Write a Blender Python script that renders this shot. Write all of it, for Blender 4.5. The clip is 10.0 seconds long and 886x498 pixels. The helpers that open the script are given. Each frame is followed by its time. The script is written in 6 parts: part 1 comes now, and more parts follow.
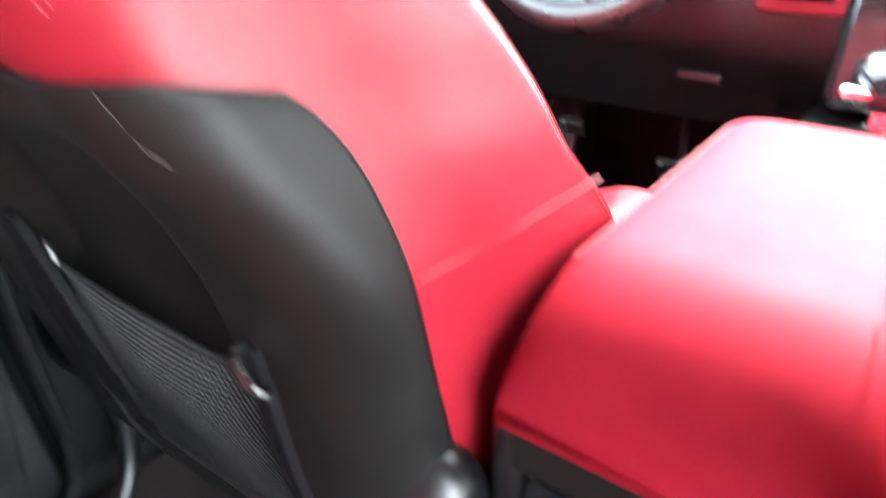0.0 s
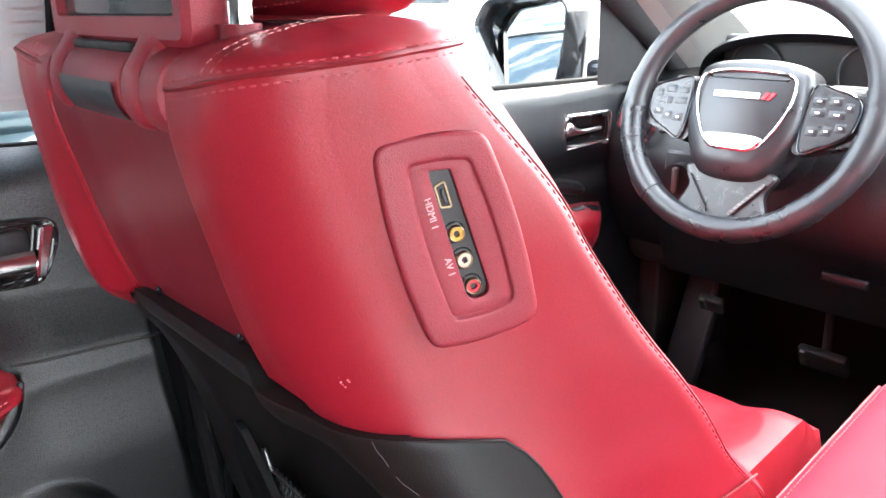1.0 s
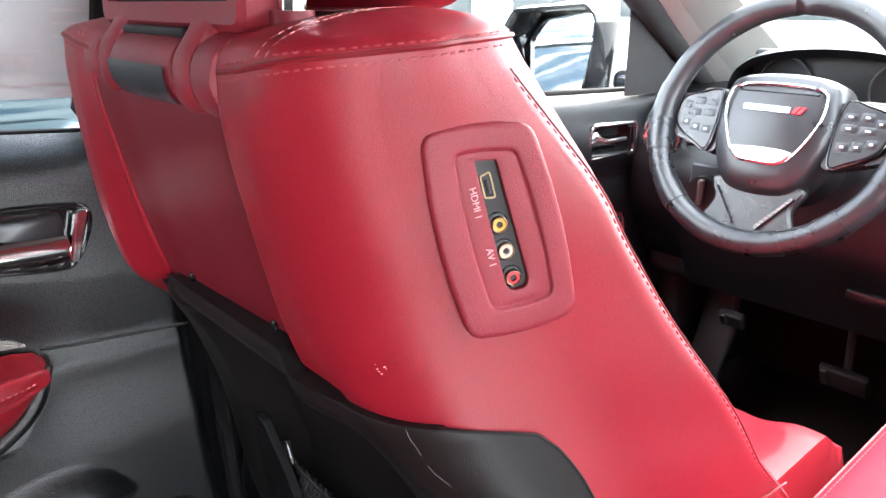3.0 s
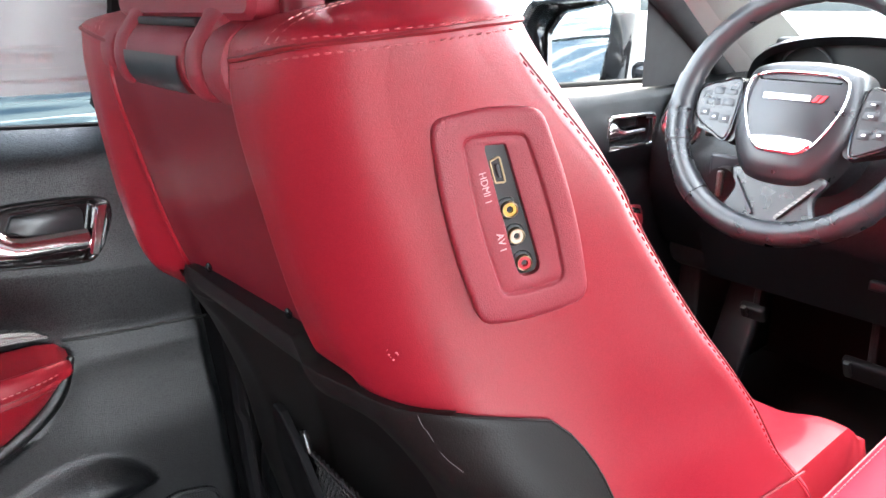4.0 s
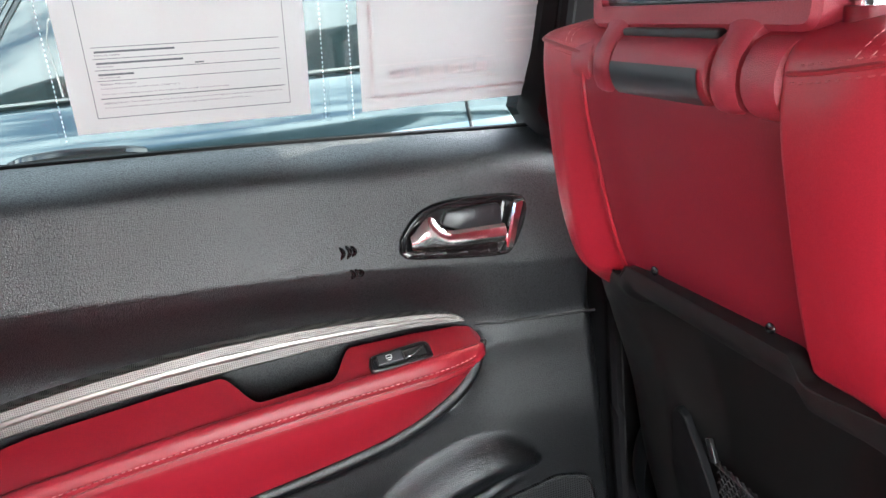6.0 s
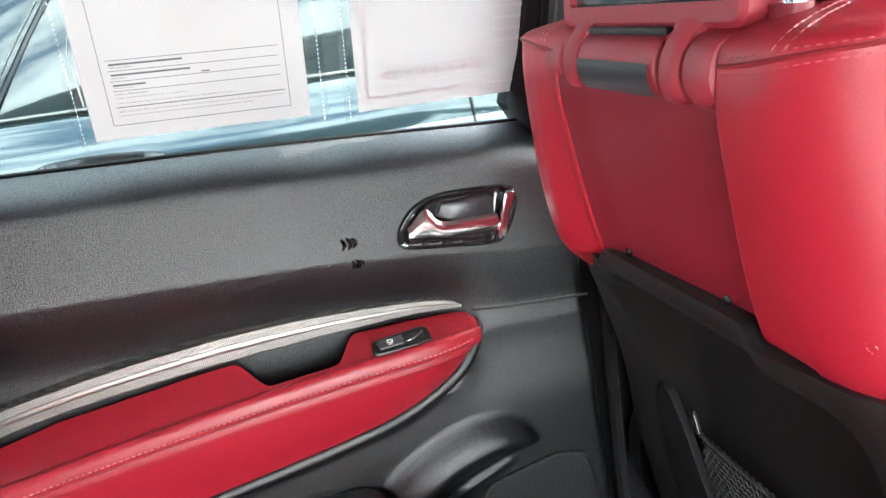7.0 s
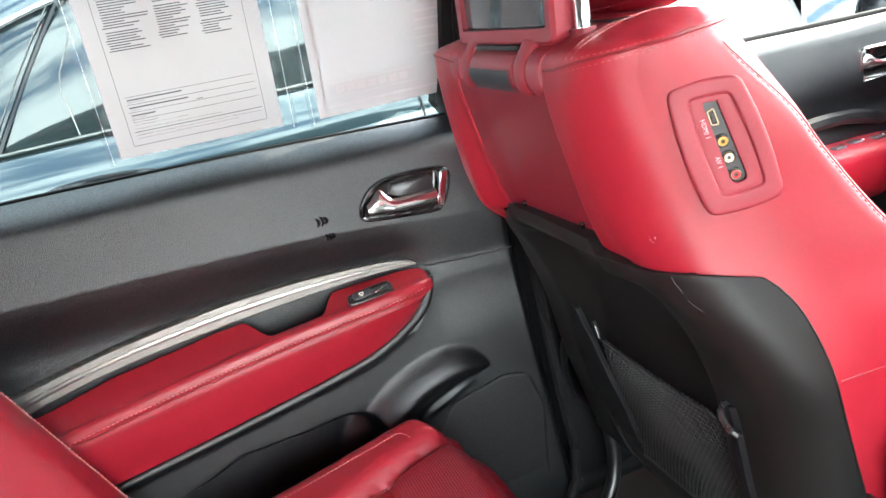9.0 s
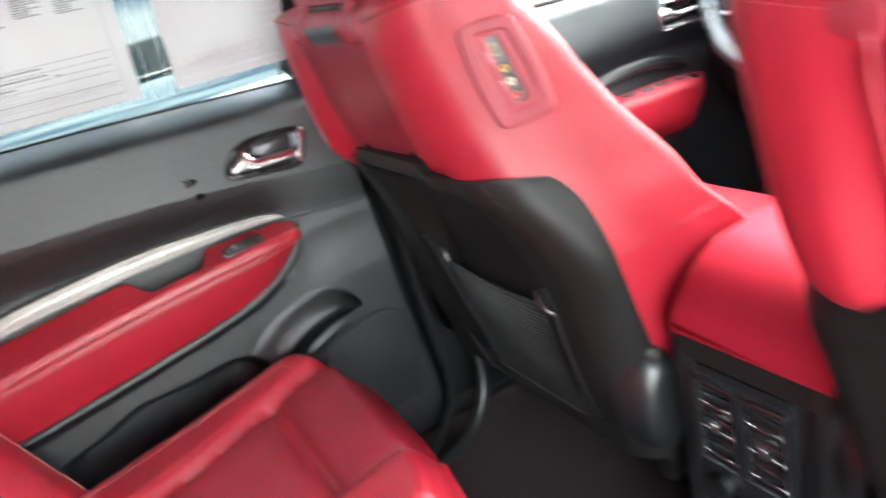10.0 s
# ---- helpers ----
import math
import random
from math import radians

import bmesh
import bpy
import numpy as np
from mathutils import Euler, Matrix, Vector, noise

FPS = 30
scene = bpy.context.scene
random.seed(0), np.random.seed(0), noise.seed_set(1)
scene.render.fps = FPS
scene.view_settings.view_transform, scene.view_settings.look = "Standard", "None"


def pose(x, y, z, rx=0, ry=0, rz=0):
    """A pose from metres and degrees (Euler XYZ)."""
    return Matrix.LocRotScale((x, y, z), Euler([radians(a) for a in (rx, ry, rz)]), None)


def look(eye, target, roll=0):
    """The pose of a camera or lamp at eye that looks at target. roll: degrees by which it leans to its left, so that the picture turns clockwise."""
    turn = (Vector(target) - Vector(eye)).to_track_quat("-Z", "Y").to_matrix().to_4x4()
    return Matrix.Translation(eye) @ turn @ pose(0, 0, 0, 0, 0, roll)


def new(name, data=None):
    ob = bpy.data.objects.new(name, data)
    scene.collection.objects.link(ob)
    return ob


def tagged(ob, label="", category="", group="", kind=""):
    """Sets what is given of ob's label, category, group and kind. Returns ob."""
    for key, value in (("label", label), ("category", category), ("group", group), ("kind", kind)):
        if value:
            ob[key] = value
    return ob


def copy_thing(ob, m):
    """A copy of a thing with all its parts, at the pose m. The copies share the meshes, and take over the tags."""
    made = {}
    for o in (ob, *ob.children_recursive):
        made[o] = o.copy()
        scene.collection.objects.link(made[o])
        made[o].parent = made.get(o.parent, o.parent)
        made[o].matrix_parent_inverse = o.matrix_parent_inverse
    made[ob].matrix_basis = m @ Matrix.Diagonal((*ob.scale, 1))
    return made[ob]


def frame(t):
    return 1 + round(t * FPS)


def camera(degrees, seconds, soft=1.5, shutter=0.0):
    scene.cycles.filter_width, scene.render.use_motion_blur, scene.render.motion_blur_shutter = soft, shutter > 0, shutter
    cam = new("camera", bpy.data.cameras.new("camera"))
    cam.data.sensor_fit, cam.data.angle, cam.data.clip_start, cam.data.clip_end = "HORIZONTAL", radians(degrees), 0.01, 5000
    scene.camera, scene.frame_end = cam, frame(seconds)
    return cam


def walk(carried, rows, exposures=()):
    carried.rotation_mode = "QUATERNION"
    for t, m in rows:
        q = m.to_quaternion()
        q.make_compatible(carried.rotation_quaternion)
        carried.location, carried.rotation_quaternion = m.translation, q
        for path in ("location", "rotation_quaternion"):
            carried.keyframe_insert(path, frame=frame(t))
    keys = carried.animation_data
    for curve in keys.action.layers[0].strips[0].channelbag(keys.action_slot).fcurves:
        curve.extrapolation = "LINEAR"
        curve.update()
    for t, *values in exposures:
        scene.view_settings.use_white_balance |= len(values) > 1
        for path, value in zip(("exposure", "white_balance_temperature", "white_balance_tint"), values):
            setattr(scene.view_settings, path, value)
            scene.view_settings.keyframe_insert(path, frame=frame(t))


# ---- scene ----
cam = camera(63.0, 10.0, shutter=0.4)
PATH = [
    (0, (0.077, -0.163, 0.764), (-1.012, 1.237, -0.159), -0.9),
    (0.3, (0.071, -0.203, 0.874), (-1.181, 1.133, 0.069), -3.1),
    (0.4, (0.069, -0.211, 0.892), (-1.183, 1.121, 0.081), -3.1),
    (0.5, (0.061, -0.208, 0.902), (-1.228, 1.109, 0.125), -3.1),
    (1, (0.066, -0.218, 0.922), (-1.33, 1.049, 0.254), -1.6),
    (1.5, (0.064, -0.225, 0.925), (-1.353, 1.034, 0.289), -0.4),
    (2, (0.061, -0.229, 0.918), (-1.361, 1.027, 0.287), 0.1),
    (3.5, (0.06, -0.234, 0.911), (-1.371, 1.003, 0.262), 0.0),
    (4, (0.065, -0.231, 0.907), (-1.395, 0.971, 0.258), -0.7),
    (4.5, (0.077, -0.246, 0.903), (-1.457, 0.865, 0.26), -2.0),
    (5, (0.074, -0.242, 0.897), (-1.559, 0.72, 0.259), -3.9),
    (5.4, (0.025, -0.299, 0.909), (-1.685, 0.513, 0.263), -4.9),
    (5.5, (0.029, -0.308, 0.916), (-1.719, 0.42, 0.271), -5.6),
    (6, (-0.005, -0.355, 0.93), (-1.81, 0.206, 0.278), -5.0),
    (7.5, (0.097, -0.339, 0.935), (-1.732, 0.145, 0.287), -8.4),
    (8, (0.156, -0.347, 0.934), (-1.674, 0.147, 0.295), -9.7),
    (8.5, (0.248, -0.373, 0.946), (-1.575, 0.14, 0.303), -11.0),
    (9, (0.288, -0.379, 0.968), (-1.512, 0.177, 0.296), -11.9),
    (9.5, (0.318, -0.411, 0.972), (-1.45, 0.21, 0.273), -13.1),
    (9.7, (0.345, -0.426, 0.976), (-1.39, 0.25, 0.247), -14.0),
    (9.9, (0.397, -0.401, 0.951), (-1.306, 0.331, 0.2), -14.4),
    (10, (0.446, -0.399, 0.936), (-1.222, 0.398, 0.175), -14.6),
]
walk(cam, [(t, look(eye, target, roll)) for t, eye, target, roll in PATH],
     exposures=[(0, 5.08, 6500, 4), (0.3, 4.93, 6500, 5), (0.6, 4.6, 6500, 7), (1.0, 4.25, 6500, 8), (1.5, 4.13, 6500, 8),
                (3.5, 4.18, 6500, 8), (5.0, 4.25, 6500, 7), (5.5, 4.32, 6550, 6), (6.0, 4.58, 6600, 4), (7.5, 4.82, 6700, 3), (8.5, 4.69, 6700, 3), (10.0, 4.66, 6700, 2)])

# ---- world, sun, exposure ----
world = bpy.data.worlds.new("sky")
scene.world = world
world.use_nodes = True
wn = world.node_tree
sky = wn.nodes.new("ShaderNodeTexSky")
sky.sky_type, sky.sun_disc = "NISHITA", False
SUN_FROM = Vector((0.0, 0.90, 0.92)).normalized()
sky.sun_elevation = math.asin(SUN_FROM.z)
sky.sun_rotation = math.atan2(SUN_FROM.x, SUN_FROM.y)
sky.air_density, sky.dust_density, sky.ozone_density = 1.0, 2.5, 1.0
wn.nodes["Background"].inputs["Strength"].default_value = 0.15
# broken white cloud over the clear sky
wco, wns, wrm, wmx = (wn.nodes.new(k) for k in ("ShaderNodeTexCoord", "ShaderNodeTexNoise", "ShaderNodeMapRange", "ShaderNodeMix"))
wmp = wn.nodes.new("ShaderNodeMapping")
wmp.inputs["Scale"].default_value = (1, 1, 2.2)
wns.inputs["Scale"].default_value, wns.inputs["Detail"].default_value = 4.2, 8
wrm.inputs["From Min"].default_value, wrm.inputs["From Max"].default_value = 0.42, 0.58
wmx.data_type = "RGBA"
wmx.inputs["B"].default_value = (10.0, 10.3, 10.8, 1)
wn.links.new(wco.outputs["Generated"], wmp.inputs["Vector"])
wn.links.new(wmp.outputs["Vector"], wns.inputs["Vector"])
wn.links.new(wns.outputs["Fac"], wrm.inputs["Value"])
wn.links.new(wrm.outputs["Result"], wmx.inputs["Factor"])
wn.links.new(sky.outputs["Color"], wmx.inputs["A"])
wn.links.new(wmx.outputs["Result"], wn.nodes["Background"].inputs["Color"])
sun = new("sun", bpy.data.lights.new("sun", "SUN"))
sun.data.energy, sun.data.angle, sun.data.color = 0.9, radians(0.6), (1.0, 0.94, 0.86)
sun.matrix_world = look((3, 4, 6), Vector((3, 4, 6)) - SUN_FROM)


# ---- materials ----
def node_mat(name, color, rough=0.5, metal=0.0, vary=0.12, vary_scale=30.0, bump=0.0, bump_scale=400.0, kind="noise",
             spec=0.5, coat=0.0, stain=0.0, sheen=0.0, rough_vary=0.1, pit=0.0, flat=(1, 1, 0)):
    m = bpy.data.materials.new(name)
    m.use_nodes = True
    nt = m.node_tree
    b = nt.nodes["Principled BSDF"]
    L = nt.links.new
    b.inputs["Roughness"].default_value, b.inputs["Metallic"].default_value = rough, metal
    b.inputs["Specular IOR Level"].default_value = spec
    b.inputs["Coat Weight"].default_value = coat
    b.inputs["Sheen Weight"].default_value = sheen
    co = nt.nodes.new("ShaderNodeTexCoord")
    n1 = nt.nodes.new("ShaderNodeTexNoise")
    n1.inputs["Scale"].default_value, n1.inputs["Detail"].default_value = vary_scale, 6
    L(co.outputs["Object"], n1.inputs["Vector"])
    n2 = nt.nodes.new("ShaderNodeTexNoise")
    n2.inputs["Scale"].default_value, n2.inputs["Detail"].default_value = vary_scale / 7, 3
    L(co.outputs["Object"], n2.inputs["Vector"])
    add = nt.nodes.new("ShaderNodeMath")
    add.operation = "ADD"
    L(n1.outputs["Fac"], add.inputs[0])
    L(n2.outputs["Fac"], add.inputs[1])
    ramp = nt.nodes.new("ShaderNodeMapRange")
    ramp.inputs["From Min"].default_value, ramp.inputs["From Max"].default_value = 0.7, 1.3
    ramp.inputs["To Min"].default_value, ramp.inputs["To Max"].default_value = 1 - vary, 1 + vary
    L(add.outputs[0], ramp.inputs["Value"])
    mul = nt.nodes.new("ShaderNodeMix")
    mul.data_type, mul.blend_type = "RGBA", "MULTIPLY"
    mul.inputs["Factor"].default_value = 1.0
    mul.inputs["A"].default_value = (*color, 1)
    L(ramp.outputs["Result"], mul.inputs["B"])
    L(mul.outputs["Result"], b.inputs["Base Color"])
    rr = nt.nodes.new("ShaderNodeMapRange")
    rr.inputs["From Min"].default_value, rr.inputs["From Max"].default_value = 0.7, 1.3
    rr.inputs["To Min"].default_value, rr.inputs["To Max"].default_value = max(0.02, rough - rough_vary), min(1, rough + rough_vary)
    L(add.outputs[0], rr.inputs["Value"])
    L(rr.outputs["Result"], b.inputs["Roughness"])
    height = None
    if bump:
        bp = nt.nodes.new("ShaderNodeBump")
        bp.inputs["Strength"].default_value, bp.inputs["Distance"].default_value = bump, 0.0009
        if kind == "leather":
            v = nt.nodes.new("ShaderNodeTexVoronoi")
            v.feature = "DISTANCE_TO_EDGE"
            v.inputs["Scale"].default_value = bump_scale
            warp = nt.nodes.new("ShaderNodeTexNoise")
            warp.inputs["Scale"].default_value, warp.inputs["Detail"].default_value = bump_scale / 4, 3
            L(co.outputs["Object"], warp.inputs["Vector"])
            mixv = nt.nodes.new("ShaderNodeMix")
            mixv.data_type = "VECTOR"
            mixv.inputs["Factor"].default_value = 0.01
            L(co.outputs["Object"], mixv.inputs["A"])
            L(warp.outputs["Color"], mixv.inputs["B"])
            L(mixv.outputs["Result"], v.inputs["Vector"])
            pw = nt.nodes.new("ShaderNodeMath")
            pw.operation = "POWER"
            pw.inputs[1].default_value = 0.5
            L(v.outputs["Distance"], pw.inputs[0])
            # broad wrinkles of stretched hide
            wr = nt.nodes.new("ShaderNodeTexNoise")
            wr.inputs["Scale"].default_value, wr.inputs["Detail"].default_value = 90, 5
            L(co.outputs["Object"], wr.inputs["Vector"])
            sm = nt.nodes.new("ShaderNodeMath")
            sm.operation = "MULTIPLY_ADD"
            sm.inputs[1].default_value = 0.8
            L(wr.outputs["Fac"], sm.inputs[0])
            L(pw.outputs[0], sm.inputs[2])
            L(sm.outputs[0], bp.inputs["Height"])
            height = (v.outputs["Distance"], 0.0, 0.22)
        elif kind == "dots":
            v = nt.nodes.new("ShaderNodeTexVoronoi")
            v.inputs["Scale"].default_value, v.inputs["Randomness"].default_value = bump_scale, 0.0
            fl = nt.nodes.new("ShaderNodeMapping")
            fl.inputs["Scale"].default_value = flat
            L(co.outputs["Object"], fl.inputs["Vector"])
            L(fl.outputs["Vector"], v.inputs["Vector"])
            L(v.outputs["Distance"], bp.inputs["Height"])
            height = (v.outputs["Distance"], 0.22, 0.34)
        elif kind == "grain":
            v = nt.nodes.new("ShaderNodeTexVoronoi")
            v.inputs["Scale"].default_value = bump_scale
            L(co.outputs["Object"], v.inputs["Vector"])
            L(v.outputs["Distance"], bp.inputs["Height"])
            bp.invert = True
            height = (v.outputs["Distance"], 0.75, 0.35)
        else:
            v = nt.nodes.new("ShaderNodeTexNoise")
            v.inputs["Scale"].default_value, v.inputs["Detail"].default_value = bump_scale, 4
            L(co.outputs["Object"], v.inputs["Vector"])
            L(v.outputs["Fac"], bp.inputs["Height"])
        L(bp.outputs["Normal"], b.inputs["Normal"])
    if pit and height:
        # the relief repeated in the colour: its hollows are darker and shine less
        ph = nt.nodes.new("ShaderNodeMapRange")
        ph.inputs["From Min"].default_value, ph.inputs["From Max"].default_value = height[1], height[2]
        ph.inputs["To Min"].default_value, ph.inputs["To Max"].default_value = 1 - pit, 1.0
        L(height[0], ph.inputs["Value"])
        m2 = nt.nodes.new("ShaderNodeMix")
        m2.data_type, m2.blend_type = "RGBA", "MULTIPLY"
        m2.inputs["Factor"].default_value = 1.0
        L(mul.outputs["Result"], m2.inputs["A"])
        L(ph.outputs["Result"], m2.inputs["B"])
        L(m2.outputs["Result"], b.inputs["Base Color"])
        sp_ = nt.nodes.new("ShaderNodeMath")
        sp_.operation = "MULTIPLY"
        sp_.inputs[1].default_value = spec
        L(ph.outputs["Result"], sp_.inputs[0])
        L(sp_.outputs[0], b.inputs["Specular IOR Level"])
    return m


RED = (0.258, 0.0090, 0.0200)
M_RED = node_mat("red_leather", RED, 0.39, vary=0.05, vary_scale=26, bump=0.16, bump_scale=700, kind="leather", spec=0.42, pit=0.10, rough_vary=0.05)
M_RED_FLAT = node_mat("red_cushion_leather", (0.27, 0.0085, 0.0175), 0.55, vary=0.06, bump=0.15, bump_scale=500, kind="leather", spec=0.25, pit=0.1)
M_RED_LID = node_mat("red_lid_vinyl", (0.25, 0.009, 0.022), 0.68, vary=0.06, rough_vary=0.04, bump=0.12, bump_scale=600, kind="leather", spec=0.07)
M_RED_SMOOTH = node_mat("red_vinyl", (0.145, 0.006, 0.014), 0.44, vary=0.05, bump=0.10, bump_scale=900, kind="grain", spec=0.38, rough_vary=0.04)
M_RED_PLASTIC = node_mat("red_grained_plastic", (0.225, 0.017, 0.029), 0.46, vary=0.05, bump=0.22, bump_scale=1300, kind="grain", spec=0.45, pit=0.1, rough_vary=0.04)
M_RED_PERF = node_mat("red_perforated_leather", (0.26, 0.008, 0.020), 0.45, vary=0.08, bump=0.9, bump_scale=300, kind="dots", spec=0.6, pit=0.7)
M_THREAD = node_mat("pale_thread", (0.50, 0.20, 0.19), 0.7, vary=0.1)
M_THREAD_RED = node_mat("red_thread", (0.33, 0.040, 0.050), 0.6, vary=0.1)
M_THREAD_DARK = node_mat("deep_red_thread", (0.25, 0.012, 0.022), 0.8, vary=0.1, spec=0.06)
M_PIPE = node_mat("dark_red_seam", (0.17, 0.006, 0.012), 0.5, vary=0.08)
M_BLACK = node_mat("black_grained_plastic", (0.0042, 0.0050, 0.0062), 0.35, vary=0.1, bump=0.42, bump_scale=820, kind="grain", spec=0.82, pit=0.35, rough_vary=0.04)
M_BLACK_SOFT = node_mat("black_soft_plastic", (0.0055, 0.0060, 0.0068), 0.36, vary=0.12, rough_vary=0.04, bump=0.05, bump_scale=900, kind="grain", spec=0.6)
M_BLACK_SEAT = node_mat("charcoal_seat_shell", (0.0085, 0.0082, 0.0080), 0.45, vary=0.1, vary_scale=18, rough_vary=0.03, bump=0.12, bump_scale=900, kind="grain", spec=0.22)
# glossy wheel leather, its base colour raised to stand in for veiling glare
M_WHEEL = node_mat("worn_hazed_leather", (0.019, 0.020, 0.022), 0.33, vary=0.15, vary_scale=40, rough_vary=0.08, bump=0.12, bump_scale=900, kind="leather", spec=0.65)
M_GLOSS = node_mat("gloss_black", (0.012, 0.012, 0.013), 0.1, vary=0.05, rough_vary=0.03)
M_CHROME = node_mat("chrome", (0.80, 0.78, 0.77), 0.13, 1.0, vary=0.03, rough_vary=0.03)
M_SATIN = node_mat("satin_silver", (0.25, 0.236, 0.222), 0.44, 1.0, vary=0.05, bump=0.5, bump_scale=480, kind="dots", pit=0.7, flat=(0, 1, 1))
M_RIDGE = node_mat("brushed_silver", (0.29, 0.276, 0.258), 0.42, 1.0, vary=0.05)
M_CARPET = node_mat("dark_carpet", (0.021, 0.0125, 0.0130), 0.95, vary=0.35, vary_scale=220, bump=1.0, bump_scale=900)
M_NET = node_mat("black_net_cord", (0.016, 0.016, 0.0165), 0.42, vary=0.2)
M_RUBBER = node_mat("black_rubber", (0.0055, 0.0055, 0.0062), 0.65, vary=0.1, spec=0.15)
# footwell copy of the black rubber, paler: veiling glare put into its colour
M_FOOT = node_mat("hazed_black_rubber", (0.022, 0.022, 0.023), 0.5, vary=0.2, spec=0.4)
M_HEADLINER = node_mat("dark_headliner_cloth", (0.14, 0.14, 0.142), 0.95, vary=0.08, bump=0.5, bump_scale=900)
M_METAL = node_mat("nickel_metal", (0.38, 0.30, 0.18), 0.42, 1.0, vary=0.05)
M_GREY = node_mat("grey_button_plastic", (0.035, 0.036, 0.04), 0.42, vary=0.08)
M_BUTTON = node_mat("satin_black_button", (0.014, 0.015, 0.017), 0.34, vary=0.05, rough_vary=0.03)
M_WHITE = node_mat("white_print", (0.75, 0.74, 0.74), 0.6, vary=0.03)
M_SCUFF = node_mat("worn_leather", (0.46, 0.16, 0.15), 0.7, vary=0.1)
M_SCRATCH = node_mat("scratched_plastic", (0.055, 0.054, 0.054), 0.6, vary=0.1)
M_PINKPRINT = node_mat("pale_pink_print", (0.62, 0.34, 0.35), 0.6, vary=0.03)
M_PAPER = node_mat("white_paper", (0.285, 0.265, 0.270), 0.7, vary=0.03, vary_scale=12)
M_INK = node_mat("dark_ink", (0.05, 0.05, 0.06), 0.6, vary=0.02)
M_INK_PALE = node_mat("faded_ink", (0.36, 0.315, 0.322), 0.7, vary=0.03)
M_YELLOW = node_mat("yellow_plastic", (0.55, 0.32, 0.05), 0.5, vary=0.04)
M_WHITEPL = node_mat("cream_plastic", (0.55, 0.48, 0.38), 0.5, vary=0.04)
M_REDPL = node_mat("scarlet_plastic", (0.42, 0.02, 0.03), 0.5, vary=0.04)
M_DARKHOLE = node_mat("dark_socket", (0.01, 0.01, 0.01), 0.6, vary=0.05)
M_PILLAR_PALE = node_mat("pale_grey_pillar_trim", (0.36, 0.35, 0.33), 0.8, vary=0.06, bump=0.3, bump_scale=900)
M_PILLAR = node_mat("dark_pillar_trim", (0.018, 0.018, 0.019), 0.7, vary=0.08, bump=0.4, bump_scale=900)
M_PAINT = node_mat("blue_grey_car_paint", (0.035, 0.055, 0.062), 0.12, 0.3, vary=0.05, coat=1.0, rough_vary=0.03)
M_CARGLASS = node_mat("tinted_car_glass", (0.02, 0.03, 0.03), 0.04, vary=0.05, spec=1.0, rough_vary=0.02)
M_GROUND = node_mat("weathered_asphalt", (0.25, 0.245, 0.24), 0.85, vary=0.15, vary_scale=1.2, bump=0.3, bump_scale=60)
M_BUILDING = node_mat("white_metal_siding", (0.75, 0.75, 0.74), 0.5, vary=0.06, vary_scale=1.0)
M_SCREEN = node_mat("glossy_display_glass", (0.03, 0.032, 0.034), 0.08, vary=0.03, spec=0.8, rough_vary=0.02)
M_MIRROR = node_mat("mirror_glass", (0.92, 0.93, 0.94), 0.02, 1.0, vary=0.01, rough_vary=0.0)
M_BADGE_RED = node_mat("red_badge_enamel", (0.6, 0.02, 0.03), 0.3, vary=0.03)
M_SILVER_BADGE = node_mat("silver_badge", (0.42, 0.42, 0.43), 0.35, 0.9, vary=0.03)


def pane_mat(name, tint, gloss=0.045, rough=0.02):
    m = bpy.data.materials.new(name)
    m.use_nodes = True
    nt = m.node_tree
    nt.nodes.remove(nt.nodes["Principled BSDF"])
    tr, gl, mx, lw, pw, ma = (nt.nodes.new("ShaderNode" + k) for k in ("BsdfTransparent", "BsdfGlossy", "MixShader", "LayerWeight", "Math", "Math"))
    tr.inputs["Color"].default_value = (*tint, 1)
    gl.inputs["Roughness"].default_value = rough
    lw.inputs["Blend"].default_value = 0.5
    pw.operation, ma.operation = "POWER", "MULTIPLY_ADD"
    pw.inputs[1].default_value, ma.inputs[1].default_value, ma.inputs[2].default_value = 5.0, 0.85, gloss
    nt.links.new(lw.outputs["Facing"], pw.inputs[0])
    nt.links.new(pw.outputs[0], ma.inputs[0])
    nt.links.new(ma.outputs[0], mx.inputs[0])
    nt.links.new(tr.outputs[0], mx.inputs[1])
    nt.links.new(gl.outputs[0], mx.inputs[2])
    nt.links.new(mx.outputs[0], nt.nodes["Material Output"].inputs["Surface"])
    return m


M_PANE = pane_mat("privacy_glass", (0.22, 0.26, 0.265), gloss=0.012)
M_CLEAR = pane_mat("clear_glass", (0.86, 0.89, 0.88))
M_DARK_PANE = pane_mat("dark_privacy_glass", (0.03, 0.033, 0.033))
M_SLEEVE = pane_mat("clear_plastic_sleeve", (0.93, 0.93, 0.93), gloss=0.018, rough=0.10)

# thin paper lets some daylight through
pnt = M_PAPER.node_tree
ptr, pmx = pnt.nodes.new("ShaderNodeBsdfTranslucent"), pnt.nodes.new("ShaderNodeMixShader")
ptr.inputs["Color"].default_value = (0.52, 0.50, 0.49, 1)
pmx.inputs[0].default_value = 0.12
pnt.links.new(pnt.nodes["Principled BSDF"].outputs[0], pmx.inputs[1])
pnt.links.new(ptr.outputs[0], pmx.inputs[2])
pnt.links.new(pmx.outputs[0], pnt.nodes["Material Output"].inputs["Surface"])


# ---- building tools ----
from mathutils.bvhtree import BVHTree


def finish(bm, smooth=True):
    bmesh.ops.remove_doubles(bm, verts=bm.verts, dist=0.00004)
    bmesh.ops.recalc_face_normals(bm, faces=bm.faces)
    for f in bm.faces:
        f.smooth = smooth


